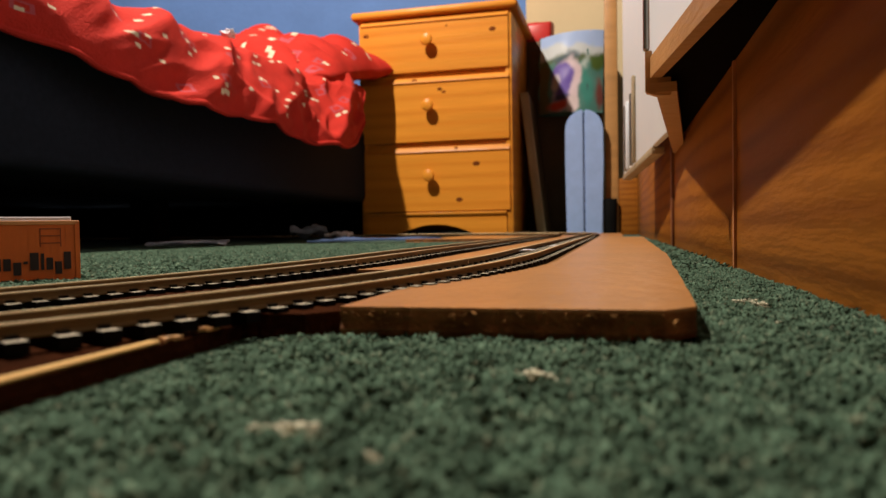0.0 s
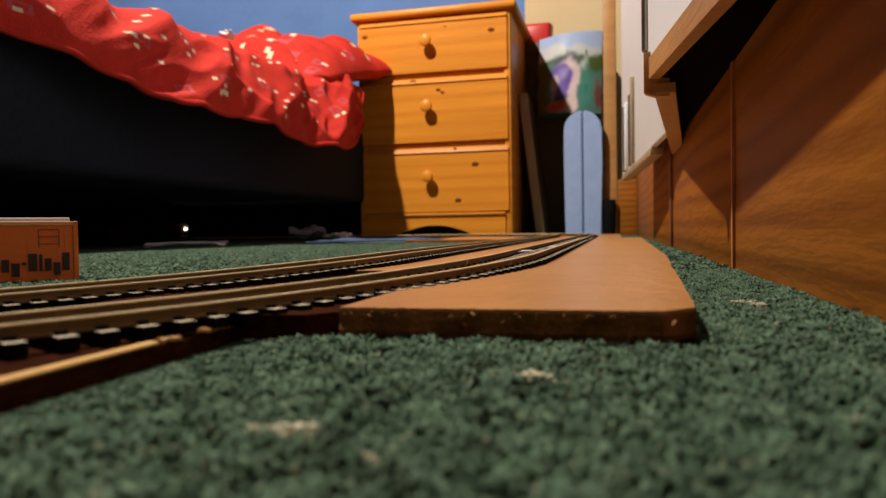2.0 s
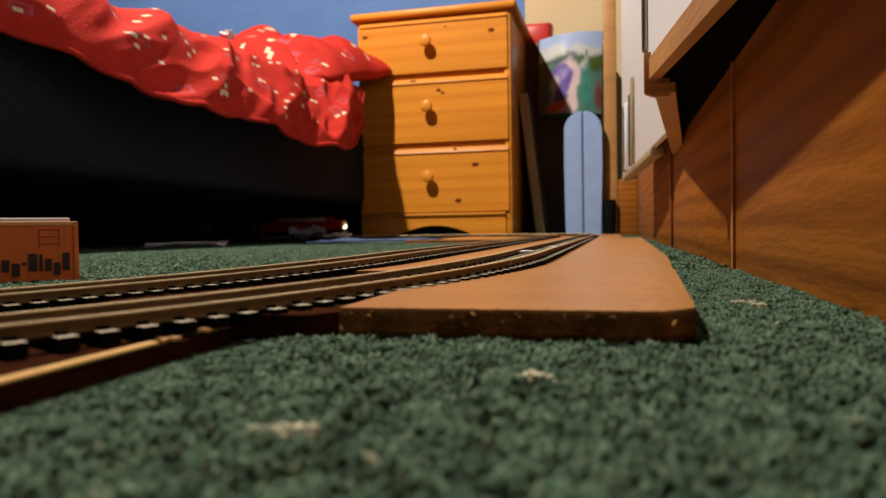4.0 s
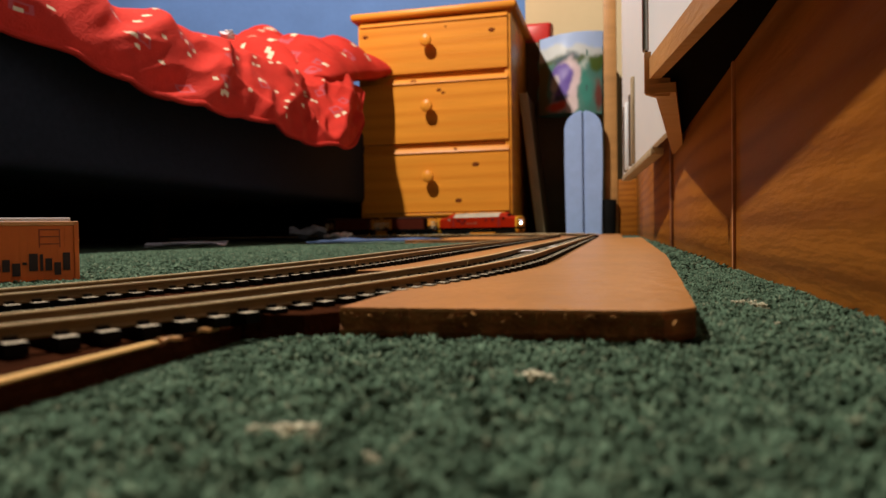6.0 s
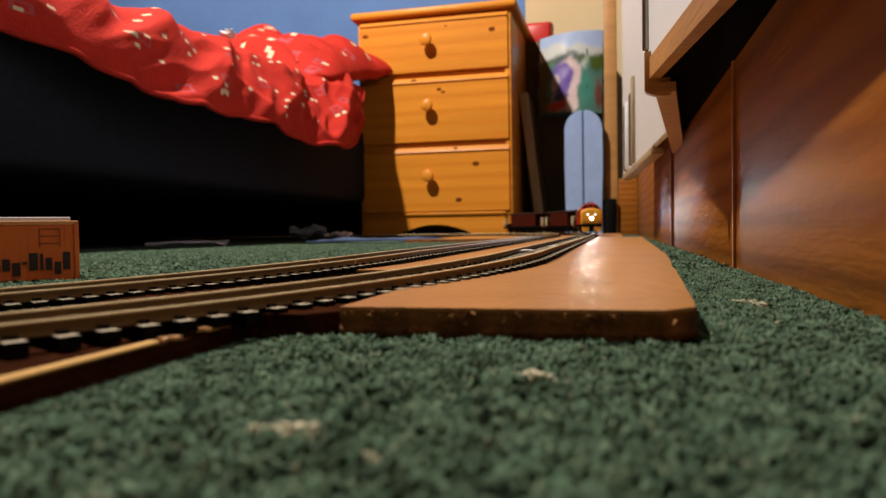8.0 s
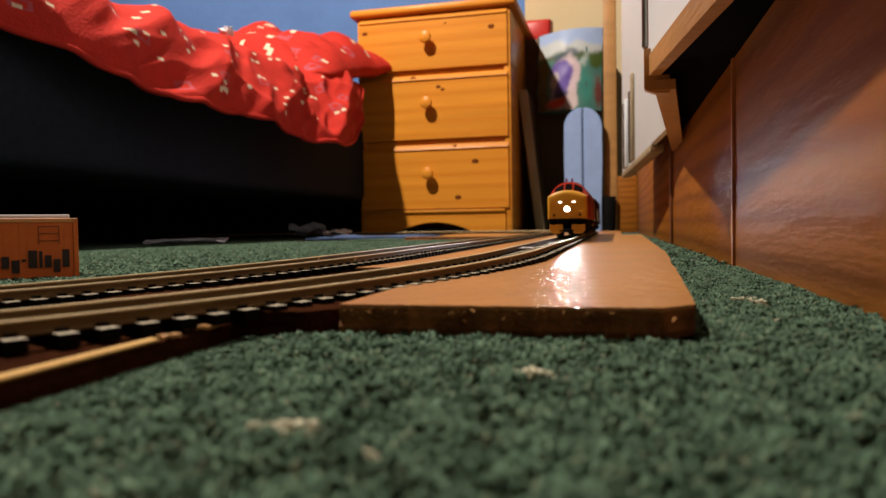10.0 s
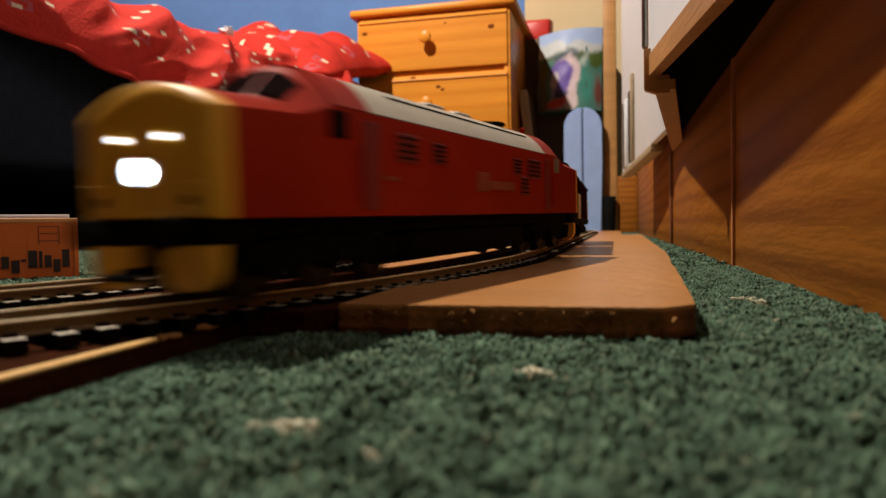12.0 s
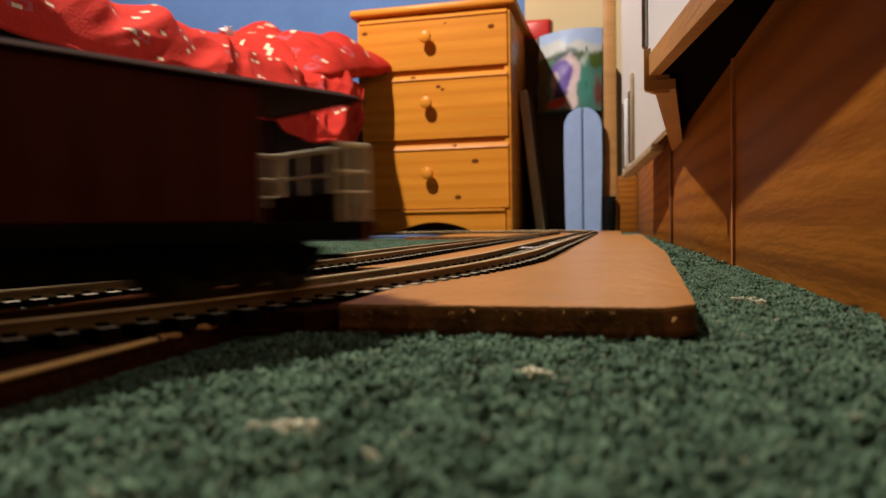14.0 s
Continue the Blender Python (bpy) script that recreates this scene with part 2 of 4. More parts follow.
single("floor", box(-2.6, 1.2, -1.6, 2.8, -0.05, -0.0012), CARPET, room_pose(0, 0), "dark green tufted carpet, a little worn", "carpet", kind="structure")
wall("wall_north", -2.5, -0.30, 2.55, 2.65, 0, 2.4, WALL_BLUE, "plain blue painted bedroom wall behind the bed")
wall("wall_corner", -0.297, 0.30, 2.42, 2.65, 0, 2.4, WALL_CREAM, "cream painted wall in the room's corner")
# three walls out of view, given a dark colour to hold down bounced light
wall("wall_west", -2.6, -2.5, -1.6, 2.65, 0, 2.4, WALL_UNSEEN, "unseen wall beside the bed, dark to cut bounce light")
wall("wall_east", 0.62, 0.72, -1.6, 2.65, 0, 2.4, WALL_UNSEEN, "unseen wall behind the cabinets, dark to cut bounce light")
wall("wall_south", -2.5, 0.62, -1.6, -1.5, 0, 2.4, WALL_UNSEEN, "unseen wall behind the camera, dark to cut bounce light")
# the ceiling is out of view and darkened to keep the fill light low
single("ceiling", box(-2.6, 1.2, -1.6, 2.8, 2.4, 2.5), CEIL, room_pose(0, 0), "unseen ceiling, darkened to cut bounce light", "ceiling", kind="structure")


# ---- chest of drawers ----
def drawer_front(z0, z1):
    """A drawer front whose upper edge is moulded to a slope that catches the light."""
    prof = ((0.018, z0), (0.002, z0), (0.0, z0 + 0.002), (0.0, z1 - 0.0165), (-0.0026, z1 - 0.0158), (-0.0036, z1 - 0.0145), (-0.0028, z1 - 0.0128), (0.0060, z1), (0.018, z1))
    return loft([[(x, y, z) for y, z in prof] for x in (-0.213, 0.213)])


def knob_mesh():
    bm = bmesh.new()
    prof = ((0.0085, 0.0), (0.0075, -0.008), (0.009, -0.013), (0.0155, -0.018), (0.0175, -0.024), (0.0150, -0.030), (0.007, -0.0335))
    loft([[(r * math.cos(a), y, r * math.sin(a)) for a in [k * math.pi / 8 for k in range(16)]] for r, y in prof], bm)
    return bm


def chest():
    c = thing("chest_of_drawers", room_pose(-0.4965, 1.9, -0.001), "varnished knotty pine chest with three drawers and round knobs", "chest of drawers")
    bm = box(-0.2215, -0.203, 0.006, 0.40, 0.0, 0.625, 0.003)
    part("side_panel", bm, PINE, c)
    part("side_panel", box(0.203, 0.2215, 0.006, 0.40, 0.0, 0.625, 0.003), PINE, c)
    part("back_panel", box(-0.2028, 0.2028, 0.385, 0.395, 0.02, 0.624), PINE, c)
    part("top", box(-0.240, 0.240, -0.010, 0.41, 0.626, 0.648, 0.008, 3), PINE, c)
    for z in (0.264, 0.460):
        part("divider", box(-0.2028, 0.2028, 0.012, 0.384, z - 0.006, z + 0.006, 0.001), PINE, c)
    # plinth with an arched cut-out
    arch = [(-0.2028, 0.0), (-0.125, 0.0)]
    arch += [(-0.122 + 0.244 * k / 14, 0.002 + 0.036 * math.sin(math.pi * k / 14) ** 0.8) for k in range(15)]
    arch += [(0.125, 0.0), (0.2028, 0.0), (0.2028, 0.064), (-0.2028, 0.064)]
    part("plinth", prism(arch, 0.002, 0.022), PINE, c, "pine plinth with an arched cut-out")
    part("plinth_lip", box(-0.2028, 0.2028, -0.004, 0.008, 0.0645, 0.0725, 0.003), PINE, c)
    knots = {0: ((0.120, 0.131, 0.0085), (0.070, 0.032, 0.0080), (0.063, 0.176, 0.0045)), 1: ((-0.055, 0.172, 0.0080), (0.018, 0.146, 0.0060), (0.030, 0.138, 0.0050)), 2: ((0.170, 0.105, 0.0080), (-0.197, 0.113, 0.0070), (0.040, 0.125, 0.0030))}
    for i, (z0, z1) in enumerate(((0.0745, 0.2570), (0.2710, 0.4530), (0.4670, 0.6220))):
        d = part("drawer", drawer_front(z0, z1), PINE, c)
        part("knob", knob_mesh(), PINE, d, "turned pine knob", pose(-0.012, 0, z0 + 0.55 * (z1 - z0)))
        for x, z, size in knots[i]:
            bm = bmesh.new()
            bmesh.ops.create_cone(bm, cap_ends=True, segments=14, radius1=size, radius2=size * 0.9, depth=0.0006,
                                  matrix=pose(x, -0.0002, z0 + z, 90) @ Matrix.Diagonal((1.25, 0.8, 1, 1)))
            part("knot", bm, PINE_DARK, d, "dark brown knot in the pine")
    return c


chest()


# ---- bed ----
def fold_field(v, z):
    """Creases of the hanging cloth: long ridges that fan out from the heap by the pillow."""
    run, across = v + 0.55 * z, z - 0.55 * v
    r1 = 1 - abs(noise.noise((run * 2.4, across * 7.5, 4.0))) * 2.4
    r2 = 1 - abs(noise.noise((v * 4.5 - z * 6, z * 6 + v * 5, 9.0))) * 2.4
    soft = noise.noise((v * 3.0, z * 3.5, 1.0))
    fine = noise.noise((v * 17 - z * 12, z * 14 + v * 6, 6.0))
    tight = 1 - abs(noise.noise((run * 6.0, across * 19.0, 2.0))) * 2.6
    heap = 0.55 + 0.45 * min(1.0, max(0.0, (v - 0.95) / 0.35))
    return heap * (0.020 * max(0.0, r1) + 0.014 * max(0.0, r2) + 0.015 * soft) + 0.008 * max(0.0, tight) + 0.006 * fine


def duvet_mesh():
    """A quilt laid over the bed's edge, hanging in a slope with an uneven hem, heaped by the pillow. Small printed squares."""
    nv, nw = 360, 104
    v0, v1 = -0.25, 1.735
    rng = random.Random(4)
    me = bpy.data.meshes.new("duvet")
    pts, faces = [], []
    for i in range(nv + 1):
        v = v0 + (v1 - v0) * i / nv
        top = 0.385 + 0.016 * noise.noise((v * 2.2, 3.1, 0)) + 0.070 * math.exp(-((v - 1.66) / 0.14) ** 2)
        hem = 0.212 + 0.010 * noise.noise((v * 4, 0.4, 1.7)) - 0.010 * math.exp(-((v - 1.38) / 0.10) ** 2)
        rise = max(0.0, (v - 1.47) / 0.265)
        hem += 0.175 * rise * rise
        lean = min(1.0, max(0.0, (0.95 - v) / 0.45))
        lean = lean * lean * (3 - 2 * lean)
        hem += 0.065 * lean
        out = 0.090 - 0.085 * lean + 0.022 * math.exp(-((v - 1.48) / 0.18) ** 2) - 0.035 * rise
        for j in range(nw + 1):
            w = j / nw
            if w < 0.45:  # lying on the mattress
                k = w / 0.45
                u = -2.35 + 1.40 * (k / 0.15) if k < 0.15 else -0.95 + 0.25 * (k - 0.15) / 0.85
                z = top - 0.020 * k ** 3 + 0.012 * noise.noise((u * 9, v * 5, 0.3))
                ease = max(0.0, (k - 0.4) / 0.6)
            else:  # over the edge and down in a slope
                k = (w - 0.45) / 0.55
                u = -0.70 + out * (1 - (1 - k) ** 1.7)
                z = top - 0.020 - (top - 0.020 - hem) * k ** 1.35
                ease = 1.0
            push = (fold_field(v, z) - 0.012) * ease * (1.0 if w < 0.93 else 1.0 - 5 * (w - 0.93))
            push *= 1 - 0.75 * min(1.0, max(0.0, (v - 1.64) / 0.08))
            u += push * (0.85 if w > 0.45 else 0.3)
            z += push * (0.55 if w > 0.45 else 0.8)
            pts.append((u, v, z))
    hem_line = [Vector(pts[i * (nw + 1) + nw]) for i in range(0, nv + 1, 2)]
    for i in range(nv):
        for j in range(nw):
            a = i * (nw + 1) + j
            faces.append((a, a + 1, a + nw + 2, a + nw + 1))
    me.from_pydata(pts, [], faces)
    for m in (DUVET, PRINT_CREAM, PRINT_PURPLE):
        me.materials.append(m)
    idx = [0] * len(faces)
    for _ in range(130):
        i, j = rng.randrange(nv * 2 // 5, nv - 6), rng.randrange(24, nw - 6)
        wide = 2 if rng.random() < 0.8 else 5
        for a, b in itertools.product(range(wide), range(wide)):
            if wide == 2 or a in (0, 4) or b in (0, 4):
                idx[(i + a) * nw + j + b] = 1 if wide == 2 else 2
    me.polygons.foreach_set("material_index", idx)
    for p in me.polygons:
        p.use_smooth = True
    hem = loft([[c + Vector((0.0045 * math.cos(a), 0, 0.0045 * math.sin(a))) for a in [k * math.pi / 4 for k in range(8)]] for c in hem_line])
    return me, hem


def pillow_mesh():
    me = bpy.data.meshes.new("pillow")
    n, m = 120, 76
    pts, faces = [], []
    rng = random.Random(9)
    for i in range(n + 1):
        for j in range(m + 1):
            a, b = -1 + 2 * i / n, -1 + 2 * j / m
            h = max(0.0, (1 - abs(a) ** 3.0)) ** 0.6 * max(0.0, (1 - abs(b) ** 3.0)) ** 0.6
            crease = max(0.0, 1 - abs(noise.noise((a * 2.6 + b * 1.2, b * 1.6 - a, 7))) * 3.0)
            c = 0.030 * noise.noise((a * 2.2, b * 2.0, 3)) - 0.022 * crease + 0.008 * noise.noise((a * 9, b * 7, 1))
            pinch = 1 - 0.06 * (1 - abs(b)) * abs(a) ** 4
            pts.append((a * 0.33 * pinch + 0.012 * noise.noise((b * 3, a, 2)), b * 0.21, h * (0.125 + c) + 0.010 * noise.noise((a * 3, b * 3, 11))))
    for i in range(n):
        for j in range(m):
            k = i * (m + 1) + j
            faces.append((k, k + 1, k + m + 2, k + m + 1))
    idx = [0] * len(faces)
    for _ in range(120):
        i, j = rng.randrange(1, n - 4), rng.randrange(1, m - 4)
        cells = itertools.product(range(2), range(2)) if rng.random() < 0.75 else [(a, b) for a in range(4) for b in range(4) if a in (0, 3) or b in (0, 3)]
        tone = 1 if not isinstance(cells, list) else 2
        for a, b in cells:
            idx[(i + a) * m + j + b] = tone
    me.from_pydata(pts, [], faces)
    for q in (DUVET, PRINT_CREAM, PRINT_PURPLE):
        me.materials.append(q)
    me.polygons.foreach_set("material_index", idx)
    for p in me.polygons:
        p.use_smooth = True
    return me


def bed():
    b = thing("bed", room_pose(0, 0, 0), "divan bed with a black cloth base on short legs", "bed")
    part("base", box(-2.49, -0.705, -0.55, 2.50, 0.105, 0.315, 0.018, 3), BED_DARK, b, "black cloth divan base")
    part("mattress", box(-2.48, -0.715, -0.54, 2.49, 0.316, 0.362, 0.015, 3), BED_DARK, b, "dark covered mattress")
    part("headboard", box(-2.49, -0.73, 2.505, 2.54, 0.0, 0.36, 0.008), BED_DARK, b)
    for u, v in ((-0.80, -0.45), (-1.95, -0.45), (-1.95, 1.1), (-1.95, 2.4), (-0.80, 2.4)):
        part("leg", box(u - 0.022, u + 0.022, v - 0.03, v + 0.03, -0.001, 0.107, 0.004), BLACK, b)
    me, hem = duvet_mesh()
    part("leg", box(-1.160, -1.090, 1.47, 1.53, -0.001, 0.107, 0.004), BLACK, b)
    q = new("duvet", me)
    q.matrix_basis = room_pose(0, 0, 0)
    s = q.modifiers.new("thickness", "SOLIDIFY")
    s.thickness = 0.008
    tagged(q, "crumpled red duvet printed with pale squares, hanging over the bed", "duvet")
    part("hem", hem, DUVET, q, "stitched red hem")
    p = new("pillow", pillow_mesh())
    p.matrix_basis = room_pose(-0.985, 1.77, 0.418, -6, 14, 0)
    s = p.modifiers.new("thickness", "SOLIDIFY")
    s.thickness, s.offset = 0.03, -1
    tagged(p, "red pillow printed with small pale squares", "pillow")
    # a small crumpled wrapper on the duvet
    bm = bmesh.new()
    bmesh.ops.create_icosphere(bm, subdivisions=3, radius=0.013)
    for v in bm.verts:
        v.co *= 1 + 0.75 * noise.noise(v.co * 130)
        v.co.z *= 0.6
    single("wrapper", bm, PAPER, room_pose(-0.715, 1.20, 0.402), "small crumpled white wrapper on the red duvet", "wrapper")


bed()


# ---- corner behind the chest ----
def printed_face(half, tall):
    """The bag's printed front: soft patches of colour on a slightly wavy sheet."""
    def soft(d, width=0.06):
        k = min(1.0, max(0.0, 0.5 - d / width))
        return k * k * (3 - 2 * k)

    def oval(a, b, ca, cb, ra, rb, tilt=0.0):
        x, y = a - ca, b - cb
        x, y = x * math.cos(tilt) + y * math.sin(tilt), y * math.cos(tilt) - x * math.sin(tilt)
        return (math.hypot(x / ra, y / rb) - 1) * min(ra, rb)

    def ink(a, b):
        wob = 0.05 * noise.noise((a * 5, b * 5, 1.0)) + 0.02 * noise.noise((a * 14, b * 14, 2.0))
        col = Vector((0.07, 0.19, 0.16)) * (1 + 3 * wob)
        for d, tone in ((a - 0.16 + wob, (0.13, 0.11, 0.05)), (0.62 - b + wob, (0.09, 0.13, 0.06)), (oval(a, b, 0.92, 0.66, 0.12, 0.13) + wob, (0.06, 0.10, 0.02)),
                        (0.70 - b + wob, (0.50, 0.54, 0.55)), (0.84 - b + 0.10 * (0.5 - a) + wob, (0.36, 0.48, 0.74)), (oval(a, b, 0.70, 0.56, 0.05, 0.20, -0.5) + wob, (0.40, 0.48, 0.45)),
                        (oval(a, b, 0.74, 0.30, 0.10, 0.24, 0.2) + wob, (0.05, 0.22, 0.18)), (oval(a, b, 0.44, 0.68, 0.20, 0.06, 0.1) + wob, (0.06, 0.10, 0.12)),
                        (oval(a, b, 0.44, 0.36, 0.22, 0.34, -0.25) + wob, (0.62, 0.50, 0.53)), (oval(a, b, 0.37, 0.40, 0.17, 0.25, -0.25) + wob, (0.12, 0.075, 0.34)),
                        (oval(a, b, 0.27, 0.34, 0.08, 0.10) + wob, (0.50, 0.44, 0.42)), (oval(a, b, 0.34, 0.19, 0.12, 0.05) + wob, (0.05, 0.06, 0.12)),
                        (oval(a, b, 0.34, 0.09, 0.16, 0.055, 0.2) + wob, (0.55, 0.07, 0.04)), (oval(a, b, 0.56, 0.10, 0.10, 0.10, 0.6) + wob, (0.60, 0.50, 0.50)), (oval(a, b, 0.95, 0.22, 0.07, 0.16) + wob, (0.16, 0.05, 0.04))):
            k = soft(d)
            col = col * (1 - k) + Vector(tone) * k
        return (*[max(0.0, c) for c in col], 1.0)
    na, nb = 44, 54
    pts, faces, tones = [], [], []
    for i in range(na + 1):
        for j in range(nb + 1):
            a, b = i / na, j / nb
            x = -half + 2 * half * a
            y = -0.0165 + 0.028 * (2 * a - 1) ** 2 + 0.003 * noise.noise((a * 4, b * 5, 3))
            pts.append((x, y, b * (tall - 0.004 + 0.014 * a)))
            tones.append(ink(a, b))
    for i in range(na):
        for j in range(nb):
            k = i * (nb + 1) + j
            faces.append((k, k + nb + 1, k + nb + 2, k + 1))
    me = bpy.data.meshes.new("printed_front")
    me.from_pydata(pts, [], faces)
    inks = me.color_attributes.new("ink", "FLOAT_COLOR", "POINT")
    inks.data.foreach_set("color", [c for tone in tones for c in tone])
    for p in me.polygons:
        p.use_smooth = True
    m = bpy.data.materials.new("printed_plastic")
    m.use_nodes = True
    node = m.node_tree.nodes.new("ShaderNodeVertexColor")
    node.layer_name = "ink"
    b = m.node_tree.nodes["Principled BSDF"]
    b.inputs["Roughness"].default_value, b.inputs["Specular IOR Level"].default_value = 0.4, 0.3
    m.node_tree.links.new(node.outputs["Color"], b.inputs["Base Color"])
    me.materials.append(m)
    return new("printed_front", me)


def corner_things():
    t = thing("leaning_panel", room_pose(-0.206, 2.06, 0.0, 0, 0, -6.5), "thin wooden panel leaning against the chest", "wooden panel")
    part("board", box(-0.006, 0.006, 0.0, 0.28, 0.0, 0.42, 0.002), PANEL_DARK, t, "dark stained face")
    part("edge_strip", box(-0.020, 0.006, -0.012, -0.0005, 0.0, 0.425, 0.003), TRIM_GREY, t, "pale worn edge strip")
    # folded blue board with a rounded top and a centre crease
    t = thing("ironing_board", room_pose(-0.088, 2.02, 0.0, 2), "folded tabletop ironing board in pale blue cloth, standing on end", "ironing board")
    for side in (-1, 1):
        outline = [(side * 0.0015, 0.0), (side * 0.050, 0.0), (side * 0.053, 0.20), (side * 0.0525, 0.29)]
        outline += [(side * (0.0015 + 0.051 * math.cos(a)), 0.30 + 0.055 * math.sin(a)) for a in [k * math.pi / 16 for k in range(9)]]
        bm = prism(outline, -0.010, 0.010)
        bmesh.ops.bevel(bm, geom=bm.edges[:], offset=0.003, segments=2, affect="EDGES")
        part("padded_half", bm, SKY_BLUE, t)
    part("backing", box(-0.048, 0.048, 0.0105, 0.016, 0.004, 0.33, 0.002), BLACK, t)
    # black bin
    bm = loft([[(r * math.cos(a), r * math.sin(a) * 0.7, z) for a in [k * math.pi / 12 for k in range(24)]] for r, z in ((0.017, 0), (0.019, 0.05), (0.020, 0.098), (0.018, 0.102))])
    single("black_canister", bm, BLACK, room_pose(-0.018, 2.03, 0.0), "matt black plastic canister standing on the carpet", "canister")
    # printed carrier bag with a picture
    t = thing("printed_bag", room_pose(-0.135, 2.16, 0.37, -3, -5, 1), "printed carrier bag hanging in the corner", "carrier bag")
    bm = bmesh.new()
    n = 18
    rows = []
    for k in range(n + 1):
        z = 0.245 * k / n
        half = 0.100 - 0.004 * math.sin(k * 0.9)
        rows.append([(-half, 0.02, z), (-half * 0.5, -0.006 - 0.004 * math.sin(k * 0.7), z), (0.0, -0.010, z), (half * 0.5, -0.006 + 0.004 * math.sin(k * 0.8), z),
                     (half, 0.02, z + 0.012 * k / n), (half * 0.5, 0.034, z), (-half * 0.5, 0.034, z)])
    part("bag_body", loft(rows, bm), BAG, t)
    front = printed_face(0.096, 0.245)
    front.parent = t
    tagged(front, "printed landscape with a violet oval and red flash")
    # dark box added for the shade in the corner; the red bag rests on it
    t = thing("storage_box", room_pose(-0.155, 2.30, 0.0, 0), "added dark brown box standing in for the corner's shade", "box")
    part("carton", box(-0.125, 0.115, -0.06, 0.06, 0.0, 0.612, 0.003), PANEL_DARK, t)
    part("lid", box(-0.128, 0.118, -0.063, 0.063, 0.590, 0.6165, 0.003), PANEL_DARK, t)
    t = thing("red_bag", room_pose(-0.240, 2.275, 0.612, 4), "crumpled red plastic bag lying on the dark box", "plastic bag")
    bm = box(-0.046, 0.046, -0.03, 0.03, 0.0, 0.072, 0.014, 3)
    for v in bm.verts:
        v.co += Vector((0.006 * noise.noise(v.co * 40), 0.004 * noise.noise(v.co * 50 + Vector((3, 0, 0))), 0.012 * noise.noise(v.co * 25)))
    part("bag_body", bm, RED_PLASTIC, t)
    # door post
    t = thing("door_post", room_pose(0, 0, 0), "stained pine upright post at the cabinet's end", "post", kind="structure")
    part("post", box(-0.030, 0.006, 2.045, 2.085, -0.001, 1.2, 0.003), TRIM, t)
    part("skirting", box(0.0065, 0.060, 2.045, 2.070, -0.001, 0.16, 0.003), WOODGRAIN, t)


corner_things()


# ---- cabinets along the side wall ----
def slab(plan, z0, z1):
    """A flat plan in u, v given thickness."""
    return loft([[(u, v, z) for u, v in plan] for z in (z0, z1)])


def ribbon(a, b, w0, w1, z0, z1):
    """A straight batten from a to b in plan, w0 to w1 beside that line."""
    a, b = Vector(a), Vector(b)
    d = (b - a).normalized()
    n = Vector((d.y, -d.x))
    return slab([a + n * w0, b + n * w0, b + n * w1, a + n * w1], z0, z1)


def cabinets():
    t = thing("plinth", room_pose(0, 0, 0), "wood-effect cabinet plinth boards standing on the carpet", "plinth", kind="structure")
    for a, b in ((-0.60, 0.0), (0.002, 0.3725), (0.3745, 0.757), (0.777, 2.044)):
        part("plinth_board", box(0.058, 0.076, a, b, -0.001, 0.20, 0.0006), WOODGRAIN, t)
    part("joint_strip", box(0.0555, 0.0765, 0.7572, 0.7768, -0.001, 0.118, 0.0015), TRIM_DARK, t, "dark brown cover strip")
    part("joint_line", box(0.0566, 0.070, 0.3715, 0.3755, 0.0, 0.1080), JOINT, t, "pale worn joint between the boards")
    # near unit, standing askew: its underside runs back to the plinth behind a slanting end
    front, corner, tail = (0.0571, 0.0), (0.0195, 0.400), (0.0555, 0.735)
    t = thing("near_cabinet", room_pose(0, 0, 0), "white cabinet with a beech edge trim over the plinth", "cabinet")
    # the shade below the cabinet is put into the underside's near-black colour
    part("carcass", slab([(0.0560, 0.02), (0.0215, 0.398), (0.0550, 0.730), (0.0576, 0.730), (0.0576, 0.02)], 0.1040, 0.1080), CARCASS_SHADE, t, "cabinet underside, near-black with the shade painted in")
    lift = -0.050

    def rising(bm):
        for v in bm.verts:
            v.co.z += lift * (0.400 - v.co.y)
        return bm
    part("bottom_trim", rising(ribbon(front, corner, -0.001, 0.0050, 0.1036, 0.1150)), TRIM, t, "beech edge trim")
    part("drawer_front", rising(ribbon(front, corner, 0.0, 0.0050, 0.1155, 0.60)), WHITE, t, "white drawer front")
    part("handle", box(0.0150, 0.0185, 0.402, 0.408, 0.1195, 0.50, 0.0015), STEEL, t, "brushed steel bar handle")
    # slanting end with its shaped edge
    part("end_trim", ribbon((0.0213, 0.400), tail, 0.0, 0.0110, 0.0955, 0.1010), TRIM, t, "beech edge trim of the slanting end")
    prof = [(0.0160, 0.1190), (0.0160, 0.0965), (0.0222, 0.0942), (0.0296, 0.0942), (0.0296, 0.1190)]
    bm = prism(prof, 0.4012, 0.4075)
    bmesh.ops.bevel(bm, geom=bm.edges[:], offset=0.0006, segments=2, affect="EDGES")
    part("corner_block", bm, TRIM, t, "beech corner block with a stepped profile")
    # far unit
    t = thing("far_cabinet", room_pose(0.0368, 0.745, 0.097, 3.6), "white cabinet door with pale wood strips and a wooden lower edge", "cabinet")
    part("door", box(-0.002, 0.004, -0.14, 0.375, 0.006, 0.70, 0.001), WHITE, t, "white door")
    part("bottom_edge", box(-0.003, 0.010, -0.01, 0.380, -0.002, 0.0055, 0.001), TRIM_GREY, t, "wooden lower edge")
    for y, w, mat in ((0.165, 0.012, TRIM_GREY), (0.205, 0.008, STEEL), (0.262, 0.014, WHITE), (0.300, 0.008, STEEL)):
        part("moulding", box(-0.0065, -0.0022, y, y + w, 0.006, 0.115 if mat is TRIM_GREY else 0.10, 0.001), mat, t)


cabinets()


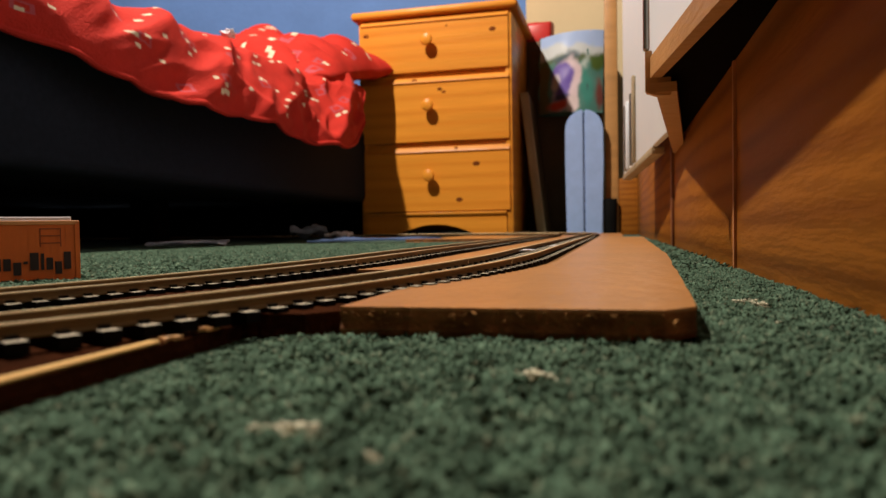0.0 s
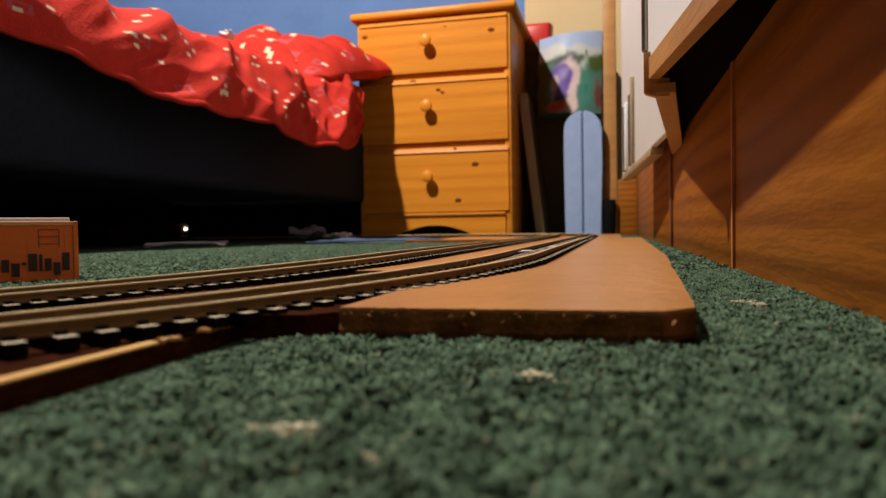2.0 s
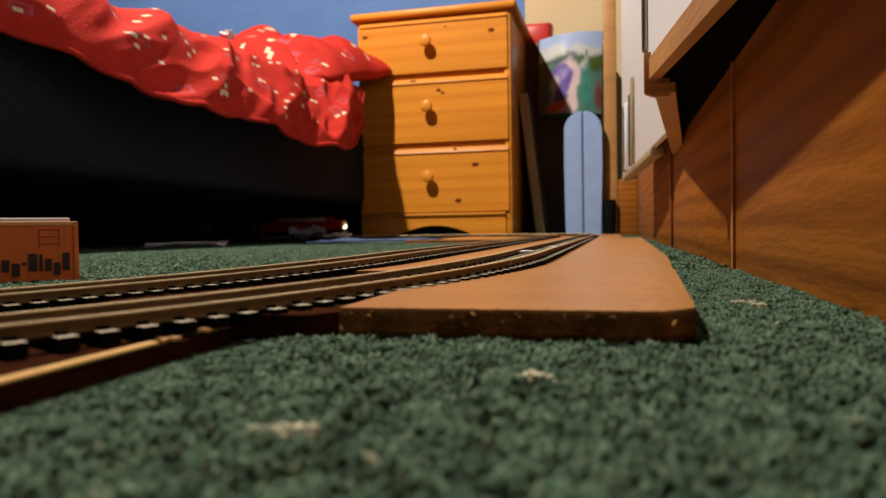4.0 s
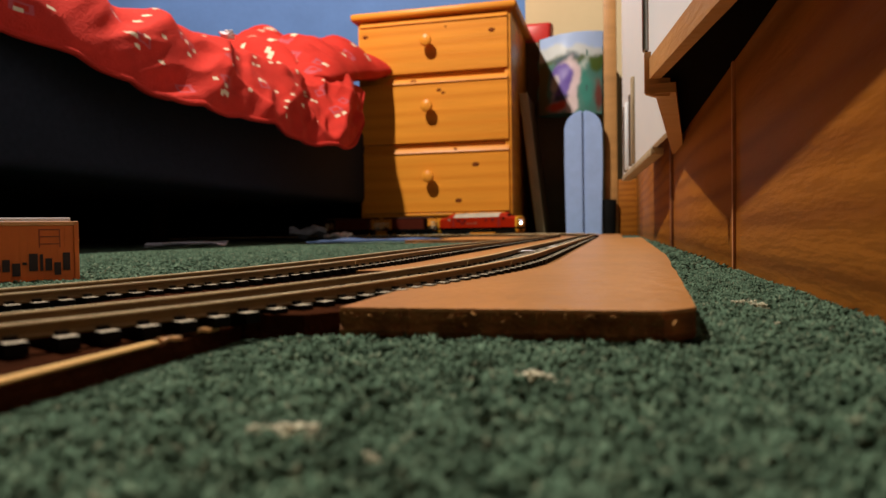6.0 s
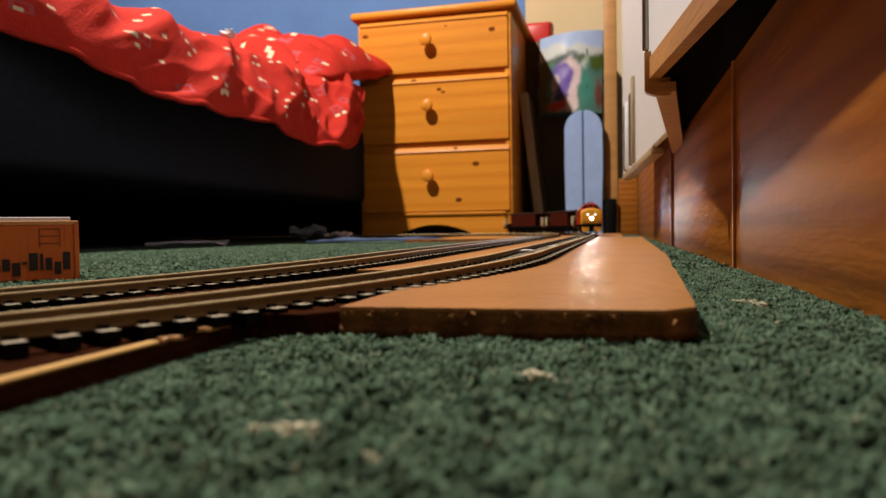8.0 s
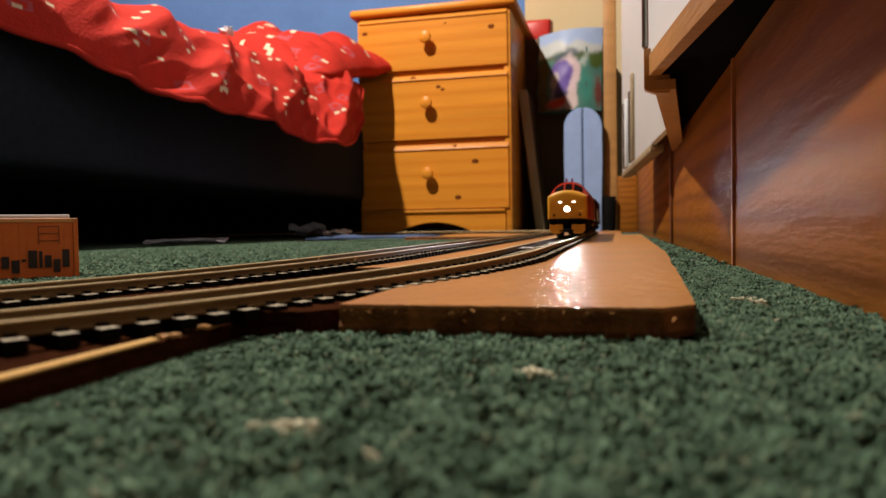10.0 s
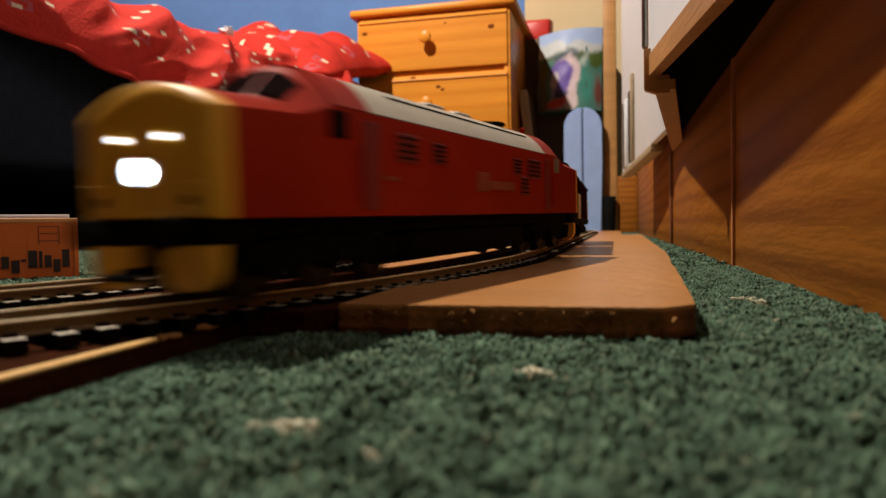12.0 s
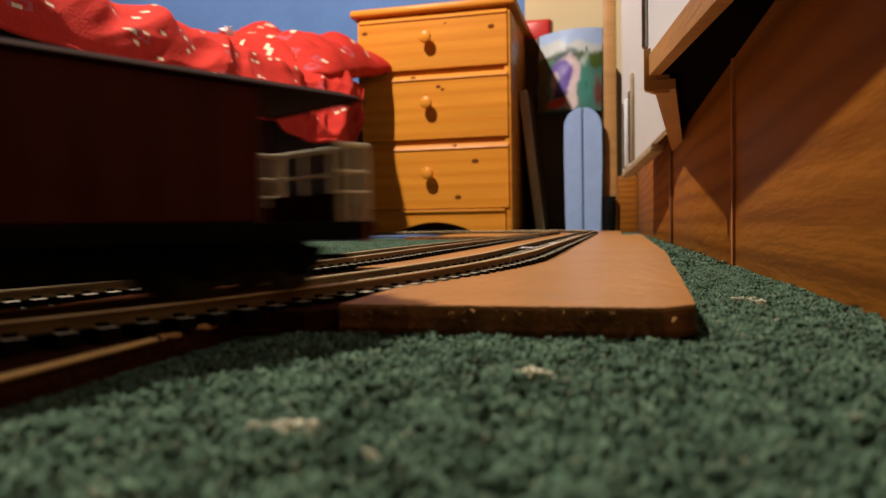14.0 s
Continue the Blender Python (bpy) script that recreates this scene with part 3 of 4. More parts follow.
# ---- boards under the railway ----
def fibreboard(name, u0, u1, v0, v1, z, label, face, flare=0.0):
    t = thing(name, room_pose(0, 0, 0), label, "board", "fibreboards under the track")
    rng = random.Random(len(name))
    outline = []

    def side(a, b, n):
        for k in range(n):
            f = k / n
            w = 0.0 if k == 0 else rng.uniform(-0.0003, 0.0003)
            d = (Vector(b) - Vector(a)).normalized()
            outline.append(Vector(a).lerp(Vector(b), f) + Vector((-d.y, d.x)) * w)
    side((u0, v0), (u1 - 0.006, v0), 60)
    side((u1 - 0.006, v0), (u1, v0 + 0.007), 3)
    side((u1, v0 + 0.007), (u1, v1), 60)
    side((u1, v1), (u0, v1), 20)
    side((u0, v1), (u0, v0), 20)
    for p in outline:
        if p.x > u1 - 0.02:
            p.x += flare * (min(p.y, 0.40) - v0 + 0.35 * max(0.0, p.y - 0.40)) + (0.0 if flare == 0 else 0.0007 * noise.noise((p.y * 22, 0.5, 3.0)))
    bm = bmesh.new()
    n = len(outline)
    rings = []
    for dz, inset in ((0.0, 0.0011), (-0.0006, 0.0002), (-0.0016, 0.0), (-0.0030, 0.0004), (-0.0044, -0.0002), (-0.0058, 0.0006)):
        c = Vector(((u0 + u1) / 2, (v0 + v1) / 2))
        ring = []
        for p in outline:
            d = (c - p)
            d = Vector((math.copysign(min(abs(d.x), 1), d.x) * (abs(abs(p.x - c.x) - abs(u1 - u0) / 2) < (0.008 if flare == 0 or p.x < c.x else 0.03)), math.copysign(1, d.y) * (abs(abs(p.y - c.y) - abs(v1 - v0) / 2) < 0.008)))
            q = p + d * (inset + (rng.uniform(-0.00018, 0.00018) if dz < -0.001 else 0))
            ring.append(bm.verts.new((q.x, q.y, z + dz)))
        rings.append(ring)
    for a, b in zip(rings, rings[1:]):
        for i in range(n):
            j = (i + 1) % n
            bm.faces.new((a[i], b[i], b[j], a[j]))
    # low boards: the edge's near-black colour includes the shade along it
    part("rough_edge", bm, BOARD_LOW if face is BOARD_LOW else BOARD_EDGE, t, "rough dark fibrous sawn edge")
    if flare:
        flakes = bmesh.new()
        for _ in range(150):
            x, drop = u0 + (u1 - 0.004 - u0) * rng.random(), 0.0006 + 0.0034 * rng.random() ** 1.6
            long, thick, proud = rng.uniform(0.0003, 0.0012), rng.uniform(0.00005, 0.00014), rng.uniform(0.0001, 0.0006)
            bmesh.ops.create_cube(flakes, size=1, matrix=pose(x, v0 - 0.3 * proud, z - drop, rng.uniform(-30, 30), rng.uniform(-60, 60), rng.uniform(-35, 35)) @ Matrix.Diagonal((long, proud * 1.6, thick, 1)))
        tagged(part("torn_fibre", flakes, FIBRE, t, "pale torn fibres on the sawn edge"), kind="stuff")
    bm = bmesh.new()
    top = [bm.verts.new((p.x, p.y, z + 0.0002)) for p in outline]
    low = [bm.verts.new((p.x, p.y, z - 0.0005)) for p in outline]
    bm.faces.new(top)
    for i in range(n):
        j = (i + 1) % n
        bm.faces.new((top[i], low[i], low[j], top[j]))
    part("smooth_face", bm, face, t, "smooth brown board face")
    return t


fibreboard("fibreboard_wide", -0.134, -0.0560, 0.262, 1.10, 0.0067, "brown fibreboard under the inner track", BOARD)
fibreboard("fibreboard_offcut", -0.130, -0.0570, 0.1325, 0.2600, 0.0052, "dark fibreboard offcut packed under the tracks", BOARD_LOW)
fibreboard("fibreboard", -0.0555, 0.0145, 0.1335, 1.10, 0.0068, "brown fibreboard with a smooth face and rough edge on the carpet", BOARD, 0.045)
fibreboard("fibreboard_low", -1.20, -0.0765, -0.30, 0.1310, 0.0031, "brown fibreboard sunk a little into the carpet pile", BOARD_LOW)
fibreboard("fibreboard_far", -0.34, 0.0100, 1.104, 1.80, 0.0066, "brown fibreboard carrying the far end of the oval", BOARD)


# ---- track ----
LIFT = {0.0: 0.0004, SPACING: 0.0}  # the outer oval lies a touch higher


def rail_mesh(off, s0, s1, lift, step=0.008):
    n = int((s1 - s0) / step)
    prof = ((-.00045, 0), (.00045, 0), (.00055, -.0003), (.0005, -.0008), (.00022, -.0011), (.00025, -.0021), (.0011, -.00235), (.0011, -.00265),
            (-.0011, -.00265), (-.0011, -.00235), (-.00025, -.0021), (-.00022, -.0011), (-.0005, -.0008), (-.00055, -.0003))
    bm = bmesh.new()
    rings = []
    for i in range(n + 1):
        u, v, h = along(s0 + (s1 - s0) * i / n, off)
        p, side = Vector((u, v, rail_height(v) + lift)), Vector((math.sin(h), -math.cos(h), 0))
        rings.append([p + side * a + Vector((0, 0, b)) for a, b in prof])
    loft(rings, bm)
    bm.normal_update()
    for k, f in enumerate(bm.faces):
        if k < n * len(prof):
            f.material_index = 0 if k % len(prof) in (0, 1, 13) else 1
    return bm


def sleeper_mesh():
    bm = box(-0.0017, 0.0017, -0.0134, 0.0134, -0.0022, 0.0)
    for y in (-0.00875, 0.00875):
        for d in (-1, 1):
            box(-0.0010, 0.0010, y + d * 0.0013 - 0.0005, y + d * 0.0013 + 0.0005, -0.0002, 0.0007, bm=bm)
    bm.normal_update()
    # pale tops: dust, with the lamp's sheen mixed into the colour
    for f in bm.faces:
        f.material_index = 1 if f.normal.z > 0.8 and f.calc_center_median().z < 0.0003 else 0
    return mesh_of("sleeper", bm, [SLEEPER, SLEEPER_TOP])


def railway(inside, name, label):
    t = thing(name, room_pose(0, 0, 0), label, "model track", "tracks of the double oval")
    breaks = (0.05, 0.93, 1.60, 2.25, 2.62, 3.02, 3.42, 3.9)
    for side in (-1, 1):
        for a, b in zip(breaks, breaks[1:]):
            part("rail", rail_mesh(inside + side * (GAUGE / 2 + 0.0005), a + 0.0003, b - 0.0003, LIFT[inside]), [RAIL, RAIL_SIDE], t, "metal rail, worn bright on top")
    me = sleeper_mesh()
    rng = random.Random(5)
    rest = bmesh.new()
    k, s = 0, 0.06
    while s < 3.88:
        u, v, h = along(s, inside)
        m = pose(u + rng.uniform(-.0002, .0002), v, rail_height(v) + LIFT[inside] - .00265, 0, 0, math.degrees(h) + rng.uniform(-1, 1))
        if 2.30 < s < 3.60:
            ob = new("sleeper", me)
            ob.parent, ob.matrix_basis = t, m
        else:
            bmesh.ops.create_cube(rest, size=1, matrix=m @ Matrix.Translation((0, 0, -0.0011)) @ Matrix.Diagonal((.0032, .0256, .0022, 1)))
        s += 0.0070
    ob = part("sleeper_rest", rest, SLEEPER, t)
    tagged(ob, kind="stuff")
    return t


railway(0.0, "outer_track", "nickel rails on black plastic sleepers, outer oval of the railway")
railway(SPACING, "inner_track", "nickel rails on black plastic sleepers, inner oval of the railway")


# ---- locomotive and vans ----
def section(x, w, z0, zs, zt, p, n=13):
    pts = [(x, -w, z0)]
    for k in range(n):
        y = -w + 2 * w * k / (n - 1)
        pts.append((x, y, zs + (zt - zs) * (1 - abs(y / w) ** p)))
    pts.append((x, w, z0))
    return pts


def wheel_mesh(r):
    bm = bmesh.new()
    prof = ((r * 0.25, -0.0016), (r * 0.8, -0.0014), (r * 0.84, -0.0018), (r, -0.0018), (r, 0.0008), (r * 1.10, 0.0010), (r * 1.10, 0.0016), (r * 0.25, 0.0016))
    loft([[(q * math.cos(a), y, q * math.sin(a)) for a in [k * math.pi / 10 for k in range(20)]] for q, y in prof], bm)
    return bm


def bogie(t, x, axles, r, half):
    b = part("bogie", box(-half * 0.3, half * 0.3, -0.0126, 0.0126, r * 0.8, r * 1.7, 0.0004, 1), UNDER, t, "black bogie", pose(x, 0, 0))
    out = [(-half, r * 1.0), (-half, r * 1.5), (-half * 0.55, r * 1.75), (half * 0.55, r * 1.75), (half, r * 1.5), (half, r * 1.0), (half * 0.6, r * 0.55), (half * 0.35, r * 0.9), (-half * 0.35, r * 0.9), (-half * 0.6, r * 0.55)]
    for y in (-0.0136, 0.0136):
        part("side_frame", prism(out, y - 0.0009, y + 0.0009), UNDER, b)
        for ax in axles:
            part("axle_box", box(ax - 0.0022, ax + 0.0022, y - 0.0022, y + 0.0022, r * 0.65, r * 1.35, 0.0004, 1), UNDER, b)
    for ax in axles:
        for side in (-1, 1):
            part("wheel", wheel_mesh(r), WHEEL, b, "", pose(ax, side * 0.0088, r) @ (pose(0, 0, 0) if side < 0 else pose(0, 0, 0, 0, 0, 180)))
        part("axle", rod((ax, -0.0072, r), (ax, 0.0072, r), 0.0009, n=8), UNDER, b)


def cab(t, sign):
    """Nose, windscreens, lamps and buffer beam of one end; sign is +1 for the leading end."""
    turn = pose(0, 0, 0) if sign > 0 else pose(0, 0, 0, 0, 0, 180)
    W = 0.0172
    rings = [section(0.0845, 0.0176, 0.0160, 0.0400, 0.0508, 2.6), section(0.0865, 0.0176, 0.0160, 0.0400, 0.0506, 2.6), section(0.0885, 0.0176, 0.0160, 0.0395, 0.0500, 2.5),
             section(0.0975, 0.0174, 0.0160, 0.0372, 0.0424, 2.2), section(0.1160, W, 0.0160, 0.0364, 0.0416, 2.2), section(0.1172, W, 0.0160, 0.0363, 0.0415, 2.2)]
    part("cab", loft(rings), LOCO_RED, t, "red cab and nose sides", turn)
    rings = [section(0.1168, W + 0.0001, 0.0160, 0.0364, 0.0417, 2.2), section(0.1196, W, 0.0160, 0.0362, 0.0415, 2.2), section(0.1207, W - 0.0006, 0.0163, 0.0356, 0.0408, 2.2),
             section(0.1213, W - 0.0018, 0.0170, 0.0346, 0.0396, 2.2), section(0.1216, W - 0.0040, 0.0182, 0.0330, 0.0375, 2.2)]
    nose = part("nose_end", loft(rings), LOCO_YELLOW, t, "yellow warning panel", turn)
    part("door_seam", box(0.12155, 0.12175, -0.00015, 0.00015, 0.018, 0.0225), PRINT, nose)
    for y in (-0.0115, 0.0115):
        part("handrail", rod((0.1224, y - 0.003, 0.0225), (0.1224, y + 0.003, 0.0225), 0.00028, n=6), LOCO_YELLOW, nose)
        part("jumper_socket", box(0.1210, 0.1222, y - 0.001, y + 0.001, 0.0186, 0.0204, 0.0003, 1), UNDER, nose)
    # glazing: three panes on the raked screen, one in each side
    def screen(y0, y1, f0, f1):
        bm = bmesh.new()

        def at(y, f):
            x = 0.0885 + (0.0975 - 0.0885) * f
            w = 0.0175
            hi = 0.0395 + (0.0500 - 0.0395) * (1 - abs(y / w) ** 2.5)
            lo = 0.0372 + (0.0424 - 0.0372) * (1 - abs(y / w) ** 2.2)
            z = hi + (lo - hi) * f
            return Vector((x, y, z))
        d = Vector((0.0003, 0, 0.0003))
        ys = [y0 + (y1 - y0) * k / 4 for k in range(5)]
        up = [bm.verts.new(at(y, f0) + d) for y in ys]
        dn = [bm.verts.new(at(y, f1) + d) for y in ys]
        for k in range(4):
            bm.faces.new((up[k], up[k + 1], dn[k + 1], dn[k]))
        g = bmesh.ops.extrude_face_region(bm, geom=bm.faces[:])
        for q in [e for e in g["geom"] if isinstance(e, bmesh.types.BMVert)]:
            q.co -= Vector((0.0006, 0, 0.0006))
        return bm
    for y0, y1 in ((-0.0032, 0.0032), (-0.0128, -0.0048), (0.0048, 0.0128)):
        part("windscreen", screen(y0, y1, 0.18, 0.92), GLASS_DARK, t, "dark cab window", turn)
    for y in (-0.0178, 0.0178):
        # trailing side windows are paler: light on the glass is put into their colour
        part("side_window", box(0.0800, 0.0868, y - 0.0003, y + 0.0003, 0.0335, 0.0395, 0.0002, 1), GLASS_PALE if sign < 0 else GLASS_DARK, t, "cab side window", turn)
        part("door_outline", box(0.0665, 0.0735, y - 0.0002, y + 0.0002, 0.0175, 0.0385, 0.0001, 1), LOCO_DOOR, t, "recessed dark red cab door", turn)
        part("door_rail", rod((0.0760, y * 1.03, 0.0190), (0.0760, y * 1.03, 0.0320), 0.0003, n=6), LOCO_RED, t, "", turn)
    for y in (-0.0026, 0.0026):
        part("horn", rod((0.0815, y, 0.0506), (0.0815, y, 0.0530), 0.0007, n=8), LOCO_RED, t, "red roof horn", turn)
        part("horn_bell", rod((0.0805, y, 0.0532), (0.0835, y, 0.0532), 0.0006, n=8, r2=0.0012), LOCO_RED, t, "red roof horn", turn)
    # lamps
    lit = sign > 0
    # the rim's white colour stands in for the glow around the lens
    ring = [[(x, r * math.cos(a), 0.0248 + r * math.sin(a)) for a in [k * math.pi / 12 for k in range(24)]] for x, r in ((0.1205, 0.0029), (0.1228, 0.0028), (0.1228, 0.0025), (0.1221, 0.0025), (0.1221, 0.0003))]
    part("headlamp_rim", loft(ring, cap=False), PAPER, nose, "headlamp rim, pale to carry the lamp's glow")
    circle = [(math.cos(k * math.pi / 12), math.sin(k * math.pi / 12)) for k in range(24)]
    lens = loft([[(x, r * c, 0.0248 + r * q) for c, q in circle] for x, r in ((0.1222, 0.00025), (0.1222, 0.0017), (0.12245, 0.0016), (0.12245, 0.00025), (0.1222, 0.00025))], cap=False)
    lens = part("headlamp", lens, LAMP_ON if lit else GLASS_PALE, nose, "lit white headlamp" if lit else "unlit headlamp")
    if lit:
        throat = loft([[(x, r * c, 0.0248 + r * q) for c, q in circle] for x, r in ((0.12165, 0.00022), (0.12242, 0.00022))], cap=False)
        part("throat", throat, UNDER, lens, "dark throat round the bulb")
        bulb = bmesh.new()
        bmesh.ops.create_circle(bulb, cap_ends=True, segments=16, radius=0.00021, matrix=pose(0.12170, 0, 0.0248, 0, 90, 0))
        part("bulb", bulb, BULB_ON, lens, "brilliant white bulb")
    for y in (-0.0060, 0.0060):
        part("marker_lamp", box(0.12165, 0.12195, y - 0.0014, y + 0.0014, 0.0306, 0.0316, 0.0001, 1), MARKER_ON if lit else GLASS_PALE, nose, "lit white marker lamp" if lit else "unlit marker lamp")
    # buffer beam, cowling, buffers, coupling
    beam = box(0.1100, 0.1215, -0.0160, 0.0160, 0.0112, 0.0160, 0.0008)
    part("buffer_beam", beam, UNDER, t, "black buffer beam", turn)
    for y in (-0.0098, 0.0098):
        part("cowling", prism([(y + a, b) for a, b in ((-0.0058, 0.0111), (-0.0058, 0.0062), (-0.0048, 0.0040), (-0.0026, 0.0028), (0.0026, 0.0028), (0.0048, 0.0040), (0.0058, 0.0062), (0.0058, 0.0111))], -0.1212, -0.1176), LOCO_YELLOW, t, "yellow rounded cowling below the beam", turn @ pose(0, 0, 0, 0, 0, 90))
        part("buffer", rod((0.1215, y * 1.12, 0.0135), (0.1262, y * 1.12, 0.0135), 0.0012, n=10), UNDER, t, "", turn)
        part("buffer_head", rod((0.1262, y * 1.12, 0.0135), (0.1270, y * 1.12, 0.0135), 0.0028, n=14), UNDER, t, "", turn)
    part("coupling", box(0.1150, 0.1270, -0.0022, 0.0022, 0.0058, 0.0072, 0.0004, 1), UNDER, t, "black tension-lock coupling", turn)
    part("coupling_bar", box(0.1268, 0.1278, -0.0065, 0.0065, 0.0048, 0.0062, 0.0003, 1), UNDER, t, "", turn)


def loco():
    t = thing("locomotive", pose(0, 0, 0), "red model diesel locomotive with yellow ends and a beige roof", "locomotive")
    prof = section(0, 0.0177, 0.0160, 0.0405, 0.0410, 2.6)
    part("body", loft([[(x, p[1], p[2]) for p in prof] for x in (-0.0848, 0.0, 0.0848)]), LOCO_RED, t, "red body side")
    rf = section(0, 0.01735, 0.0408, 0.0409, 0.0512, 2.6, 17)
    part("roof", loft([[(x, p[1], p[2]) for p in rf] for x in (-0.0690, -0.02, 0.03, 0.0690)]), LOCO_ROOF, t, "beige grey roof")
    for sx in (-1, 1):
        part("cab_roof", loft([[(sx * x, p[1], p[2]) for p in rf] for x in (0.0691, 0.0848)]), LOCO_RED, t, "red cab roof")
    for y in (-0.0118, 0.0118):
        part("roof_seam", box(-0.060, 0.052, y - 0.0004, y + 0.0004, 0.0468, 0.0476), UNDER, t, "dark roof seam")
    bm = bmesh.new()
    bmesh.ops.create_cone(bm, cap_ends=True, segments=24, radius1=0.0085, radius2=0.0080, depth=0.001, matrix=pose(-0.045, 0, 0.0516))
    part("roof_fan", bm, UNDER, t, "dark round fan grille")
    for x0, x1 in ((-0.018, -0.006), (0.004, 0.016)):
        part("roof_hatch", box(x0, x1, -0.006, 0.006, 0.0505, 0.0518, 0.0004, 1), LOCO_ROOF, t)
    for y in (-0.0178, 0.0178):
        for x, z, a, b in ((0.033, 0.0335, 0.0042, 0.0030), (-0.052, 0.0335, 0.0080, 0.0038), (-0.041, 0.0265, 0.0046, 0.0036), (0.052, 0.0335, 0.0055, 0.0038), (-0.033, 0.0335, 0.0045, 0.0030)):
            g = part("grille", box(x - a, x + a, y - 0.0003, y + 0.0003, z - b, z + b, 0.0002, 1), LOCO_DOOR, t, "dark louvred grille")
            for k in range(4):
                zz = z - b + (k + 0.7) * 2 * b / 4.4
                part("louvre", box(x - a * 0.9, x + a * 0.9, y - 0.0006, y + 0.0006, zz - 0.0002, zz + 0.0002), UNDER, g)
        # lettering, unreadable: plain pale bars
        part("lettering_block", box(-0.0045, 0.0055, y - 0.00028, y + 0.00028, 0.0235, 0.0298, 0.0001, 1), LETTER, t, "faded pale emblem")
        part("lettering_bar", box(-0.0290, -0.0050, y - 0.00028, y + 0.00028, 0.0243, 0.0272, 0.0001, 1), LETTER, t, "faded pale lettering")
        part("number_bar", box(0.057, 0.064, y - 0.00028, y + 0.00028, 0.0248, 0.0258, 0.0001, 1), LETTER, t)
    part("underframe", box(-0.108, 0.108, -0.0150, 0.0150, 0.0120, 0.0159, 0.0008), UNDER, t, "black underframe")
    tank = box(-0.048, 0.048, -0.0150, 0.0150, 0.0036, 0.0119, 0.0015)
    part("fuel_tank", tank, UNDER, t, "black fuel tank")
    for x in (-0.0820, 0.0820):
        bogie(t, x, (-0.0230, 0.0, 0.0230), 0.0068, 0.0310)
    cab(t, 1)
    cab(t, -1)
    return t


def van():
    t = thing("brake_van", pose(0, 0, 0), "red-brown model brake van with open cream verandas", "brake van", "vans behind the locomotive")
    cabin = bmesh.new()
    box(-0.0440, 0.0440, -0.0168, 0.0168, 0.0150, 0.0420, 0.0004, 1, cabin)
    part("cabin", cabin, VAN, t, "red-brown planked cabin")
    for y in (-0.0170, 0.0170):
        for k in range(9):
            part("plank_batten", box(-0.0438 + k * 0.0109, -0.0430 + k * 0.0109, y - 0.0003, y + 0.0003, 0.0155, 0.0415), VAN, t)
        part("sole_bar", box(-0.0712, 0.0712, y - 0.0008, y + 0.0004, 0.0112, 0.0149, 0.0003, 1), UNDER, t, "black sole bar")
    tray = box(-0.0262, 0.0262, -0.0150, 0.0150, 0.0050, 0.0110, 0.0006, 1)
    for v in tray.verts:
        if v.co.z < 0.007:
            v.co.x *= 0.93
    part("underframe", tray, UNDER, t, "deep black underframe")
    part("centre_sill", box(-0.0600, 0.0600, -0.0040, 0.0040, 0.0111, 0.0125), UNDER, t)
    rf = section(0, 0.0178, 0.0422, 0.0426, 0.0462, 2.2)
    part("roof", loft([[(x, p[1], p[2]) for p in rf] for x in (-0.0695, 0.0, 0.0695)]), VAN_ROOF, t, "dark brown curved roof")
    part("platform", box(-0.0712, 0.0712, -0.0160, 0.0160, 0.0126, 0.0148, 0.0004, 1), UNDER, t, "dark platform")
    for sx in (-1, 1):
        part("end_wall", box(sx * 0.0442, sx * 0.0448, -0.0150, 0.0150, 0.0152, 0.0418), VAN_ROOF, t, "dark brown veranda wall")
        part("end_door", box(sx * 0.0449, sx * 0.0454, -0.0040, 0.0040, 0.0155, 0.0380, 0.0001, 1), VAN, t, "brown veranda door")
        part("end_panel", box(sx * 0.0682, sx * 0.0690, -0.0150, 0.0150, 0.0150, 0.0215, 0.0002, 1), VAN, t, "low brown end panel")
        part("roof_end", prism([(p[1] * 0.98, p[2] - 0.0004) for p in rf], 0, 0.0006), VAN_ROOF, t, "dark brown roof end", pose(sx * 0.0698, 0, 0) @ pose(0, 0, 0, 0, 0, 90))
        for y in (-0.0160, 0.0160):
            part("stanchion", box(sx * 0.0645 - 0.0008, sx * 0.0645 + 0.0008, y - 0.0008, y + 0.0008, 0.0149, 0.0328, 0.0002, 1), CREAM, t, "cream veranda post")
            part("stanchion", box(sx * 0.0698 - 0.0006, sx * 0.0698 + 0.0006, y - 0.0008, y + 0.0008, 0.0149, 0.0328, 0.0002, 1), CREAM, t, "cream veranda post")
            part("roof_post", box(sx * 0.0688 - 0.0005, sx * 0.0688 + 0.0005, y - 0.0006, y + 0.0006, 0.0329, 0.0424), VAN_ROOF, t, "thin dark roof post")
            for z, r in ((0.0216, 0.0003), (0.0262, 0.0004), (0.0322, 0.0006)):
                part("handrail", rod((sx * 0.0635, y * 1.04, z), (sx * 0.0718, y * 1.04, z), r, n=6), CREAM_RAIL, t, "cream handrail")
            for x in (0.0672, 0.0718):
                part("handrail_post", rod((sx * x, y * 1.04, 0.0150), (sx * x, y * 1.04, 0.0322), 0.0004, n=6), CREAM_RAIL, t, "cream handrail")
            part("side_panel", box(sx * 0.0640, sx * 0.0705, y - 0.0004, y + 0.0004, 0.0149, 0.0190), VAN, t, "low brown side panel")
            part("buffer", rod((sx * 0.0728, y * 0.68, 0.0132), (sx * 0.0765, y * 0.68, 0.0132), 0.0011, n=10), UNDER, t)
            part("buffer_head", rod((sx * 0.0765, y * 0.68, 0.0132), (sx * 0.0772, y * 0.68, 0.0132), 0.0026, n=14), UNDER, t)
